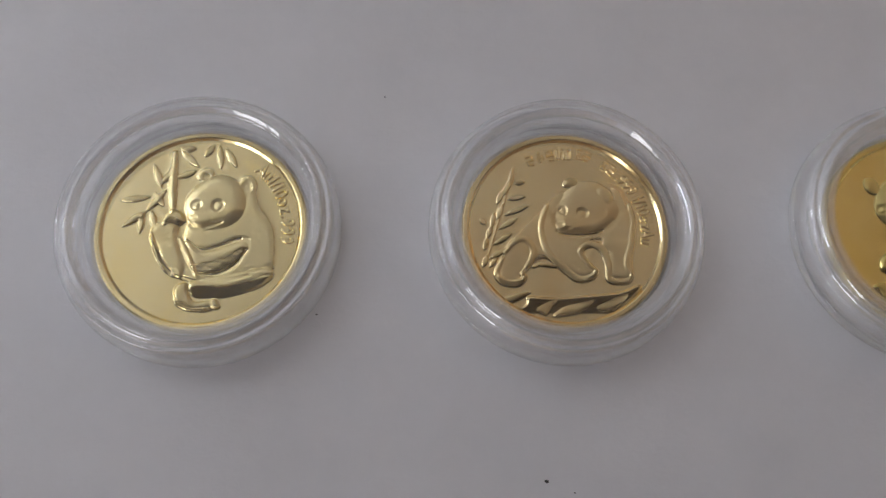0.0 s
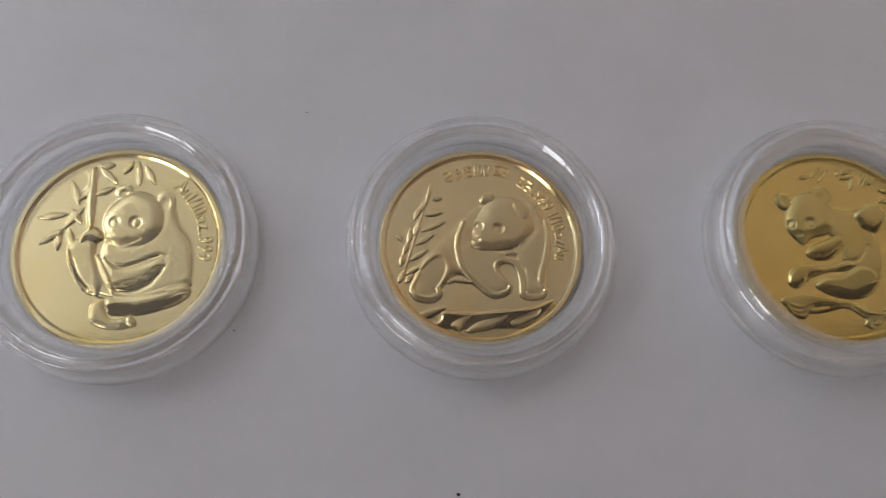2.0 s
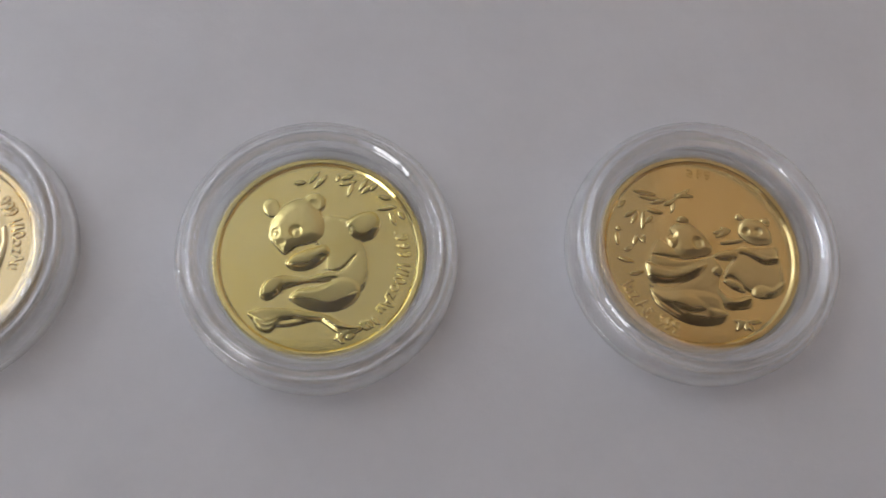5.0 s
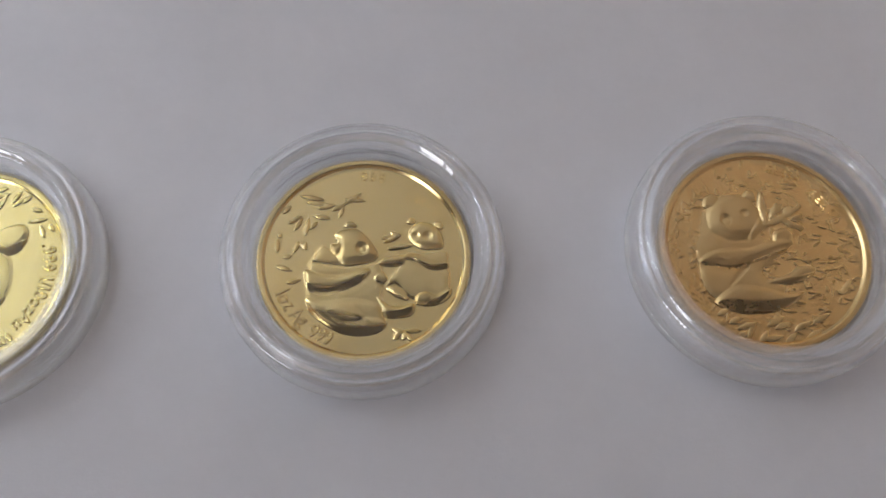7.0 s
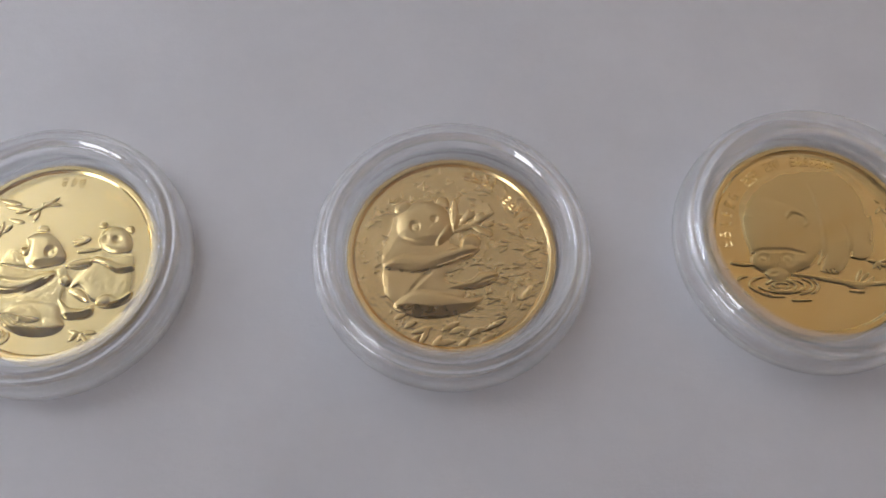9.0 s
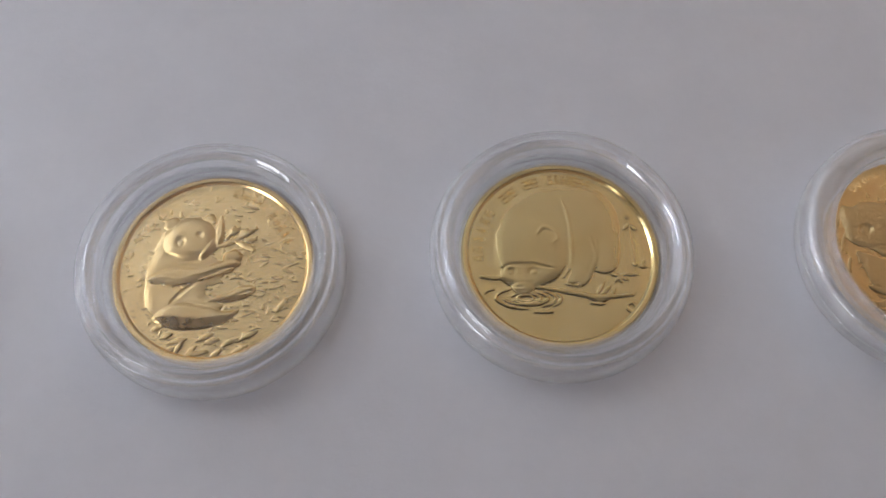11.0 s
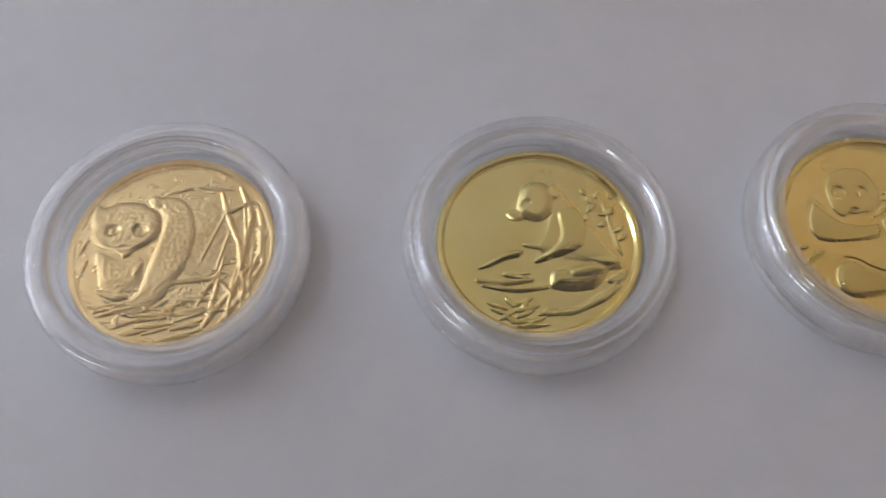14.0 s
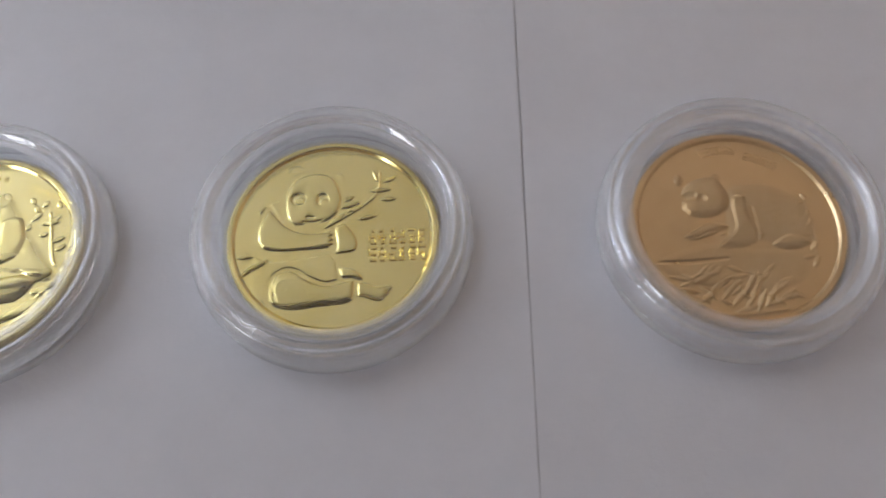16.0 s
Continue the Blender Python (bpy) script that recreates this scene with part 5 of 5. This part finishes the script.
def design_bear_by_stream(r):
    r.shape(0.1, 0.16, 0.0, 0.0, (0.199, 0.608), (0.368, 0.409), (0.479, 0.218), (0.642, -0.033), (0.801, -0.277), (0.696, -0.340), (0.486, -0.258), (0.276, -0.216), (0.065, -0.174), (-0.045, -0.050), (0.054, 0.123), (0.101, 0.302))
    r.shape(0.19, 0.05, 0.05, 0.01, (0.485, -0.200), (0.643, -0.209), (0.712, -0.266), (0.644, -0.296), (0.528, -0.260))
    r.shape(0.24, 0.1, 0.05, 0.01, (0.066, -0.472), (0.097, -0.326), (0.277, -0.280), (0.486, -0.258), (0.618, -0.318), (0.598, -0.408), (0.490, -0.515), (0.336, -0.545), (0.155, -0.528))
    r.shape(0.22, 0.09, 0.04, 0.01, (0.209, 0.283), (0.315, 0.344), (0.424, 0.313), (0.470, 0.128), (0.430, -0.049), (0.326, -0.131), (0.144, -0.184), (-0.037, -0.243), (-0.055, -0.184), (0.114, -0.089), (0.215, 0.053))
    r.shape(0.32, 0.13, 0.0, 0.01, (-0.199, 0.284), (-0.175, 0.442), (-0.127, 0.577), (-0.021, 0.653), (0.117, 0.625), (0.180, 0.514), (0.179, 0.359), (0.103, 0.241), (-0.003, 0.199), (-0.111, 0.236))
    r.shape(0.3, 0.04, 0.0, 0.0, (-0.296, 0.289), (-0.235, 0.347), (-0.158, 0.318), (-0.133, 0.243), (-0.218, 0.224))
    r.shape(0.12, 0.04, 0.06, 0.0, (-0.618, -0.265), (-0.458, -0.177), (-0.331, -0.109), (-0.169, -0.095), (-0.198, -0.158), (-0.352, -0.195), (-0.504, -0.260))
    r.shape(0.12, 0.03, 0.05, 0.0, (0.608, -0.437), (0.722, -0.376), (0.811, -0.341), (0.780, -0.437), (0.671, -0.481))
    r.line(0.03, 0.08, (0.086, -0.740), (0.214, -0.747), (0.340, -0.706), (0.491, -0.605), (0.619, -0.534), (0.738, -0.434))
    r.line(0.018, 0.06, (-0.635, -0.372), (-0.390, -0.415), (-0.092, -0.400))
    r.line(0.018, 0.06, (-0.492, -0.432), (-0.283, -0.484), (0.035, -0.487))
    r.line(0.014, 0.05, (-0.371, -0.314), (-0.240, -0.339), (-0.126, -0.335))
    r.blob(0.205, 0.525, 0.071, 0.089, -3, 0.18)
    r.dent(0.217, 0.537, 0.049, 0.063, -3, 0.06)
    r.dent(-0.087, 0.401, 0.061, 0.049, 31, 0.1)
    r.bump(-0.077, 0.376, 0.027, 0.025, -3, 0.36)
    r.cut(0.025, 0.05, (-0.225, 0.224), (-0.092, 0.217), (0.025, 0.187), (0.152, 0.278))
    r.cut(0.02, 0.044, (-0.262, 0.287), (-0.209, 0.259))
    r.line(0.07, 0.14, (0.309, -0.353), (0.520, -0.306), (0.734, -0.241))
    r.line(0.028, 0.1, (-0.624, -0.391), (-0.418, -0.424), (-0.108, -0.406))
    r.line(0.024, 0.09, (-0.366, -0.336), (-0.159, -0.381))
    r.line(0.024, 0.09, (-0.573, -0.439), (-0.265, -0.500), (0.044, -0.482))
    r.line(0.03, 0.1, (0.009, -0.757), (0.290, -0.717), (0.552, -0.619), (0.714, -0.504))
    r.line(0.02, 0.09, (-0.151, -0.038), (0.016, -0.076))
    r.leaf(-0.547, -0.608, -0.370, -0.683, 0.04, 0.12)
    r.leaf(-0.512, -0.676, -0.345, -0.739, 0.04, 0.12)
    r.leaf(-0.447, -0.788, -0.294, -0.714, 0.04, 0.12)
    r.leaf(-0.319, -0.658, -0.113, -0.586, 0.04, 0.12)
    r.leaf(-0.294, -0.714, -0.064, -0.671, 0.04, 0.12)
    r.leaf(-0.164, -0.583, -0.217, -0.691, 0.04, 0.12)
    r.leaf(-0.368, -0.573, -0.293, -0.659, 0.04, 0.12)
    r.leaf(-0.067, -0.753, 0.113, -0.708, 0.04, 0.12)
    r.leaf(-0.270, -0.770, -0.116, -0.707, 0.04, 0.12)
    r.leaf(-0.321, -0.822, -0.068, -0.808, 0.04, 0.12)
    r.leaf(-0.296, -0.861, 0.006, -0.855, 0.04, 0.12)
    r.leaf(-0.247, -0.885, -0.017, -0.783, 0.04, 0.12)
    r.leaf(0.037, -0.676, -0.041, -0.755, 0.04, 0.12)
    r.leaf(-0.371, -0.765, -0.271, -0.824, 0.04, 0.12)
    r.leaf(0.463, 0.544, 0.514, 0.478, 0.045, 0.1)
    r.leaf(0.503, 0.292, 0.590, 0.380, 0.045, 0.1)
    r.leaf(0.594, 0.443, 0.636, 0.503, 0.045, 0.1)
    r.leaf(0.609, 0.256, 0.772, 0.278, 0.045, 0.1)
    r.leaf(0.691, 0.282, 0.777, 0.340, 0.045, 0.1)
    r.leaf(0.730, 0.067, 0.840, 0.110, 0.045, 0.1)
    r.leaf(0.601, 0.134, 0.683, 0.160, 0.045, 0.1)
    r.leaf(0.776, -0.025, 0.861, 0.030, 0.045, 0.1)
    r.leaf(0.471, 0.201, 0.501, 0.261, 0.045, 0.1)
    r.leaf(0.734, 0.499, 0.761, 0.422, 0.045, 0.1)
    r.leaf(0.563, 0.382, 0.513, 0.459, 0.045, 0.1)
    r.line(0.02, 0.07, (0.671, 0.376), (0.748, -0.054), (0.792, -0.174))
    r.bars(3, 0.785, 90, 74, 0.06)


def design_sitting_bear_with_branch(r):
    r.shape(0.03, 0.05, 0.0, 0.0, (-0.799, -0.042), (-0.773, 0.163), (-0.647, 0.337), (-0.489, 0.421), (-0.332, 0.629), (-0.114, 0.681), (0.052, 0.516), (0.097, 0.269), (0.205, 0.054), (0.268, -0.096), (0.216, -0.208), (0.059, -0.246), (0.268, -0.370), (0.350, -0.481), (0.267, -0.604), (-0.141, -0.694), (-0.445, -0.744), (-0.652, -0.668), (-0.766, -0.442), (-0.726, -0.219))
    r.shape(0.03, 0.04, 0.0, 0.03, (-0.453, 0.642), (-0.440, 0.736), (-0.370, 0.777), (-0.280, 0.740), (-0.267, 0.664), (-0.359, 0.625))
    r.shape(0.03, 0.04, 0.0, 0.03, (-0.003, 0.594), (0.029, 0.655), (0.100, 0.651), (0.128, 0.543), (0.085, 0.452), (0.041, 0.504))
    r.shape(0.09, 0.09, 0.0, 0.05, (-0.424, 0.116), (-0.483, 0.268), (-0.463, 0.450), (-0.386, 0.601), (-0.224, 0.668), (-0.031, 0.645), (0.063, 0.515), (0.091, 0.360), (0.039, 0.212), (-0.078, 0.128), (-0.237, 0.112))
    r.shape(0.1, 0.06, 0.015, 0.07, (-0.759, 0.003), (-0.748, 0.204), (-0.647, 0.337), (-0.546, 0.229), (-0.424, 0.104), (-0.209, 0.052), (0.014, 0.052), (0.026, -0.118), (-0.100, -0.158), (-0.361, -0.191), (-0.572, -0.157), (-0.706, -0.104))
    r.shape(0.1, 0.06, 0.015, 0.08, (0.013, 0.070), (0.120, 0.112), (0.205, 0.025), (0.252, -0.095), (0.216, -0.203), (0.111, -0.232), (0.006, -0.215), (0.026, -0.118))
    r.shape(0.08, 0.06, 0.01, 0.06, (0.059, -0.275), (0.190, -0.304), (0.293, -0.383), (0.350, -0.481), (0.241, -0.504), (0.081, -0.457))
    r.shape(0.15, 0.065, 0.02, 0.1, (-0.582, -0.518), (-0.535, -0.409), (-0.434, -0.347), (-0.329, -0.369), (-0.224, -0.441), (-0.068, -0.505), (0.061, -0.483), (0.174, -0.461), (0.226, -0.519), (0.216, -0.629), (0.139, -0.707), (-0.090, -0.729), (-0.343, -0.754), (-0.496, -0.736), (-0.571, -0.645))
    r.shape(0.14, 0.06, 0.02, 0.08, (0.226, -0.503), (0.345, -0.492), (0.525, -0.490), (0.565, -0.564), (0.522, -0.650), (0.430, -0.716), (0.318, -0.689), (0.226, -0.646))
    r.cut(0.025, 0.05, (0.216, -0.657), (0.318, -0.700), (0.430, -0.722))
    r.dent(-0.334, 0.388, 0.085, 0.080, 14, 0.08)
    r.bump(-0.328, 0.376, 0.054, 0.049, -3, 0.14)
    r.dent(-0.102, 0.376, 0.070, 0.079, -3, 0.08)
    r.bump(-0.091, 0.351, 0.043, 0.049, -3, 0.14)
    r.dent(-0.216, 0.189, 0.059, 0.024, -3, 0.05)
    r.cut(0.05, 0.1, (-0.388, 0.080), (-0.255, 0.055), (-0.070, 0.034))
    r.cut(0.02, 0.088, (-0.284, 0.151), (-0.193, 0.129), (-0.109, 0.160))
    r.cut(0.025, 0.1, (-0.464, 0.425), (-0.446, 0.213), (-0.362, 0.102))
    r.cut(0.06, 0.12, (-0.635, 0.283), (-0.724, 0.138), (-0.738, -0.008), (-0.667, -0.156))
    r.cut(0.06, 0.12, (0.114, 0.155), (0.246, -0.029), (0.262, -0.174), (0.142, -0.237), (0.012, -0.219))
    r.cut(0.05, 0.1, (0.038, -0.231), (0.194, -0.228))
    r.cut(0.02, 0.1, (-0.033, 0.026), (0.020, 0.024))
    r.cut(0.02, 0.1, (-0.032, -0.020), (0.020, -0.023))
    r.cut(0.02, 0.1, (-0.032, -0.067), (0.021, -0.069))
    r.cut(0.02, 0.1, (-0.031, -0.113), (0.021, -0.116))
    r.cut(0.03, 0.05, (-0.534, -0.582), (-0.529, -0.473), (-0.424, -0.394), (-0.294, -0.418), (-0.139, -0.492), (0.015, -0.511), (0.159, -0.473))
    r.cut(0.03, 0.05, (-0.534, -0.582), (-0.489, -0.693), (-0.335, -0.765), (-0.083, -0.746), (0.195, -0.700), (0.271, -0.649))
    r.cut(0.06, 0.12, (0.271, -0.649), (0.372, -0.714), (0.474, -0.719), (0.551, -0.636), (0.578, -0.539))
    r.cut(0.06, 0.12, (0.065, -0.312), (0.220, -0.331), (0.349, -0.461), (0.415, -0.519), (0.569, -0.516))
    r.cut(0.03, 0.06, (0.179, -0.519), (0.231, -0.521))
    r.cut(0.03, 0.06, (0.179, -0.557), (0.231, -0.560))
    r.cut(0.03, 0.06, (0.180, -0.596), (0.231, -0.598))
    r.cut(0.03, 0.06, (0.180, -0.634), (0.230, -0.637))
    r.cut(0.03, 0.06, (0.486, -0.589), (0.537, -0.591))
    r.cut(0.03, 0.06, (0.475, -0.643), (0.515, -0.656))
    r.cut(0.03, 0.06, (0.454, -0.686), (0.484, -0.709))
    r.cut(0.06, 0.12, (-0.692, -0.183), (-0.561, -0.201), (-0.353, -0.189), (-0.041, -0.170))
    r.leaf(-0.861, -0.401, -0.714, -0.267, 0.03, 0.08)
    r.leaf(-0.883, -0.202, -0.744, -0.192, 0.03, 0.08)
    r.leaf(-0.813, -0.347, -0.610, -0.256, 0.03, 0.08)
    r.line(0.018, 0.06, (-0.871, -0.400), (-0.611, -0.233))
    r.leaf(-0.045, 0.104, 0.114, 0.214, 0.035, 0.1)
    r.leaf(0.086, 0.276, 0.247, 0.328, 0.035, 0.1)
    r.leaf(0.140, 0.231, 0.274, 0.284, 0.035, 0.1)
    r.leaf(0.355, 0.444, 0.544, 0.453, 0.035, 0.1)
    r.leaf(0.491, 0.542, 0.601, 0.586, 0.035, 0.1)
    r.leaf(0.462, 0.347, 0.596, 0.352, 0.035, 0.1)
    r.leaf(0.247, 0.148, 0.406, 0.181, 0.035, 0.1)
    r.leaf(0.384, 0.660, 0.426, 0.545, 0.035, 0.1)
    r.leaf(0.113, 0.353, 0.193, 0.391, 0.035, 0.1)
    r.line(0.012, 0.05, (-0.071, 0.075), (0.274, 0.284), (0.425, 0.441), (0.449, 0.656))
    r.block(5, .325, -.30, .875, .05, 6, 2)


def design_bear_on_rock(r):
    r.shape(0.05, 0.1, 0.0, 0.0, (-0.825, -0.361), (-0.597, -0.230), (-0.270, -0.161), (0.082, -0.236), (0.444, -0.254), (0.638, -0.321), (0.472, -0.593), (-0.007, -0.679), (-0.545, -0.542))
    r.shape(0.13, 0.2, 0.0, 0.0, (-0.041, 0.363), (0.160, 0.426), (0.423, 0.388), (0.655, 0.217), (0.717, -0.024), (0.643, -0.207), (0.444, -0.254), (0.251, -0.175), (0.148, -0.170), (-0.022, -0.231), (-0.114, -0.111))
    r.shape(0.2, 0.07, 0.06, 0.0, (-0.016, 0.270), (0.107, 0.294), (0.109, 0.113), (0.152, -0.019), (0.227, -0.116), (0.117, -0.192), (-0.075, -0.234), (-0.217, -0.215), (-0.150, -0.132), (-0.035, -0.027))
    r.shape(0.19, 0.06, 0.08, 0.01, (0.288, -0.200), (0.448, -0.116), (0.620, -0.171), (0.621, -0.234), (0.466, -0.272), (0.339, -0.255))
    r.shape(0.16, 0.05, 0.04, 0.01, (-0.522, -0.096), (-0.375, -0.010), (-0.233, 0.048), (-0.084, -0.007), (-0.244, -0.075), (-0.395, -0.125))
    r.shape(0.28, 0.13, 0.0, 0.01, (-0.471, 0.373), (-0.360, 0.490), (-0.228, 0.526), (-0.124, 0.502), (-0.036, 0.362), (-0.048, 0.211), (-0.137, 0.108), (-0.278, 0.092), (-0.406, 0.122), (-0.478, 0.203))
    r.shape(0.3, 0.05, 0.0, 0.0, (-0.480, 0.252), (-0.405, 0.284), (-0.316, 0.243), (-0.343, 0.148), (-0.431, 0.129), (-0.482, 0.179))
    r.line(0.03, 0.08, (-0.515, -0.134), (-0.384, -0.129), (-0.259, -0.078), (-0.143, -0.072))
    r.bump(-0.478, 0.508, 0.043, 0.062, -3, 0.14)
    r.bump(-0.122, 0.502, 0.054, 0.056, -3, 0.14)
    r.dent(-0.408, 0.315, 0.076, 0.054, 8, 0.16)
    r.dent(-0.294, 0.291, 0.053, 0.043, -3, 0.14)
    r.dent(-0.467, 0.150, 0.042, 0.030, -3, 0.1)
    r.cut(0.03, 0.055, (-0.486, 0.133), (-0.400, 0.081), (-0.253, 0.074), (-0.099, 0.161))
    r.cut(0.028, 0.07, (-0.530, -0.133), (-0.375, -0.141), (-0.133, -0.049))
    r.cut(0.025, 0.05, (-0.807, -0.336), (-0.525, -0.350), (-0.160, -0.329))
    r.line(0.025, 0.09, (-0.702, -0.486), (-0.455, -0.537), (-0.313, -0.461))
    r.cut(0.025, 0.055, (-0.439, -0.593), (-0.287, -0.600), (-0.146, -0.525))
    r.leaf(-0.510, -0.562, -0.328, -0.460, 0.045, 0.13)
    r.leaf(-0.403, -0.676, -0.196, -0.522, 0.045, 0.13)
    r.leaf(-0.287, -0.736, -0.070, -0.529, 0.045, 0.13)
    r.leaf(-0.196, -0.522, -0.014, -0.504, 0.045, 0.13)
    r.leaf(-0.076, -0.693, 0.099, -0.454, 0.045, 0.13)
    r.leaf(-0.197, -0.794, -0.010, -0.614, 0.045, 0.13)
    r.leaf(-0.048, -0.802, 0.107, -0.538, 0.045, 0.13)
    r.leaf(0.046, -0.590, 0.195, -0.487, 0.045, 0.13)
    r.leaf(0.102, -0.809, 0.247, -0.600, 0.045, 0.13)
    r.leaf(0.016, -0.858, 0.135, -0.649, 0.045, 0.13)
    r.leaf(0.174, -0.705, 0.325, -0.592, 0.045, 0.13)
    r.leaf(-0.318, -0.489, -0.227, -0.410, 0.045, 0.13)
    r.leaf(-0.645, -0.610, -0.474, -0.646, 0.045, 0.13)
    r.leaf(-0.492, -0.753, -0.323, -0.653, 0.045, 0.13)
    r.leaf(-0.558, -0.696, -0.437, -0.729, 0.045, 0.13)
    r.leaf(0.207, -0.787, 0.387, -0.661, 0.045, 0.13)
    r.leaf(0.294, -0.738, 0.417, -0.706, 0.045, 0.13)
    r.leaf(-0.597, -0.475, -0.502, -0.518, 0.045, 0.13)
    r.leaf(-0.176, -0.412, -0.057, -0.463, 0.045, 0.13)
    r.leaf(-0.158, -0.850, 0.027, -0.805, 0.045, 0.13)
    r.line(0.02, 0.08, (-0.263, -0.876), (-0.012, -0.873), (0.295, -0.845))
    r.leaf(0.576, 0.186, 0.665, 0.229, 0.04, 0.1)
    r.leaf(0.621, 0.035, 0.693, 0.120, 0.04, 0.1)
    r.leaf(0.627, -0.053, 0.699, 0.031, 0.04, 0.1)
    r.leaf(0.530, -0.135, 0.663, -0.125, 0.04, 0.1)
    r.leaf(0.626, -0.283, 0.698, -0.201, 0.04, 0.1)
    r.leaf(0.655, 0.302, 0.694, 0.240, 0.04, 0.1)
    r.leaf(0.613, -0.452, 0.690, -0.343, 0.04, 0.1)
    r.leaf(0.530, -0.363, 0.639, -0.341, 0.04, 0.1)
    r.line(0.01, 0.05, (0.675, 0.271), (0.678, -0.172), (0.649, -0.454))
    r.cut(0.025, 0.05, (0.156, -0.174), (0.165, -0.000), (0.159, 0.177))
    r.bars(8, 0.815, 107, 82, 0.11)
    r.bars(7, 0.766, 75, 51, 0.11)
    r.leaf(-0.165, -0.601, -0.065, -0.557, 0.035, 0.11)
    r.leaf(-0.182, -0.687, -0.080, -0.605, 0.035, 0.11)
    r.leaf(-0.535, -0.799, -0.386, -0.865, 0.035, 0.11)
    r.leaf(-0.400, -0.490, -0.295, -0.390, 0.035, 0.11)
    r.leaf(-0.282, -0.736, -0.194, -0.778, 0.035, 0.11)
    r.leaf(-0.466, -0.749, -0.390, -0.886, 0.035, 0.11)
    r.leaf(-0.239, -0.586, -0.163, -0.508, 0.035, 0.11)
    r.leaf(-0.631, -0.583, -0.500, -0.535, 0.035, 0.11)
    r.leaf(0.109, -0.799, 0.280, -0.753, 0.035, 0.11)
    r.leaf(-0.074, -0.806, 0.009, -0.718, 0.035, 0.11)
    r.leaf(-0.574, -0.787, -0.484, -0.876, 0.035, 0.11)
    r.leaf(-0.443, -0.471, -0.352, -0.392, 0.035, 0.11)
    r.leaf(0.153, -0.490, 0.253, -0.406, 0.035, 0.11)
    r.leaf(0.131, -0.692, 0.165, -0.775, 0.035, 0.11)
    r.leaf(-0.439, -0.680, -0.392, -0.758, 0.035, 0.11)
    r.leaf(-0.115, -0.680, 0.017, -0.730, 0.035, 0.11)
    r.leaf(0.308, -0.624, 0.390, -0.530, 0.035, 0.11)
    r.leaf(-0.012, -0.471, 0.133, -0.511, 0.035, 0.11)
    r.leaf(-0.555, -0.527, -0.444, -0.477, 0.035, 0.11)
    r.leaf(-0.377, -0.645, -0.325, -0.724, 0.035, 0.11)
    r.leaf(0.217, -0.669, 0.354, -0.577, 0.035, 0.11)
    r.leaf(-0.632, -0.681, -0.562, -0.750, 0.035, 0.11)
    r.leaf(0.378, -0.699, 0.465, -0.741, 0.035, 0.11)
    r.leaf(0.277, -0.579, 0.372, -0.545, 0.035, 0.11)
    r.leaf(-0.487, -0.486, -0.380, -0.463, 0.035, 0.11)
    r.leaf(-0.454, -0.592, -0.340, -0.663, 0.035, 0.11)
    r.leaf(-0.138, -0.564, -0.041, -0.694, 0.035, 0.11)
    r.leaf(-0.620, -0.611, -0.521, -0.714, 0.035, 0.11)
    r.leaf(0.200, -0.728, 0.282, -0.791, 0.035, 0.11)


coin(0, design_sitting_bear_with_bamboo, GOLD_PALE, 1.25, "raised picture of a seated bear with bamboo", "polished pale gold coin with a reeded edge and bamboo picture")
coin(1, design_walking_bear, GOLD_ROSE, 1, "raised picture of a walking bear on rocks", "pale gold coin with a walking bear above rocks")
coin(2, design_bear_on_branch, GOLD_LEMON, 1.05, "raised picture of a bear on a branch", "lemon yellow gold coin with a bear on a branch")
coin(3, design_bear_with_cub, GOLD_WARM, 1.2, "raised picture of a bear with its cub", "polished gold coin with two bears and leaves")
coin(4, design_bear_with_twig, GOLD_MATTE, 1.2, "raised picture of a bear holding a twig", "frosted gold coin with a bear holding a twig")
coin(5, design_drinking_bear, GOLD_WARM, 1.0, "raised picture of a bear at rippled water", "gold coin with a bear bending to rippled water")
coin(6, design_bear_among_reeds, GOLD_MATTE, 1.1, "raised picture of a bear among reeds", "matte gold coin with a bear among reeds")
coin(7, design_bear_by_stream, GOLD_LEMON, 1.1, "raised picture of a bear by a stream", "yellow gold coin with a bear beside a stream")
coin(8, design_sitting_bear_with_branch, GOLD_LEMON, 1.35, "raised line picture of a seated bear", "yellow gold coin with an outlined seated bear")
coin(9, design_bear_on_rock, GOLD_DULL, 1.45, "raised picture of a bear on a rock", "dull orange gold coin with a bear on a rock")


# ---- dust on the paper ----
def speck(x, y, size, seed):
    rng = random.Random(seed)
    bm = bmesh.new()
    ring = [bm.verts.new((x + size * rng.uniform(.4, 1) * math.cos(a), y + size * rng.uniform(.3, .7) * math.sin(a), 0)) for a in np.linspace(0, 2 * math.pi, 8)[:-1]]
    top = bm.verts.new((x, y, size * .4))
    for a, b in zip(ring, ring[1:] + ring[:1]):
        bm.faces.new((a, b, top))
    bm.faces.new(ring[::-1])
    for v in bm.verts:
        v.co *= MM
    return tagged(mesh_object("dust_speck", bm, DUST), "tiny dark speck of dust on white paper", "dust", "specks of dust")


for k, (x, y, size) in enumerate(((15.33, 13.73, 0.12), (28.78, -20.88, 0.30), (9.83, -7.09, 0.14), (196.79, -9.99, 0.14), (31.01, -21.77, 0.12))):
    speck(x, y, size, k)
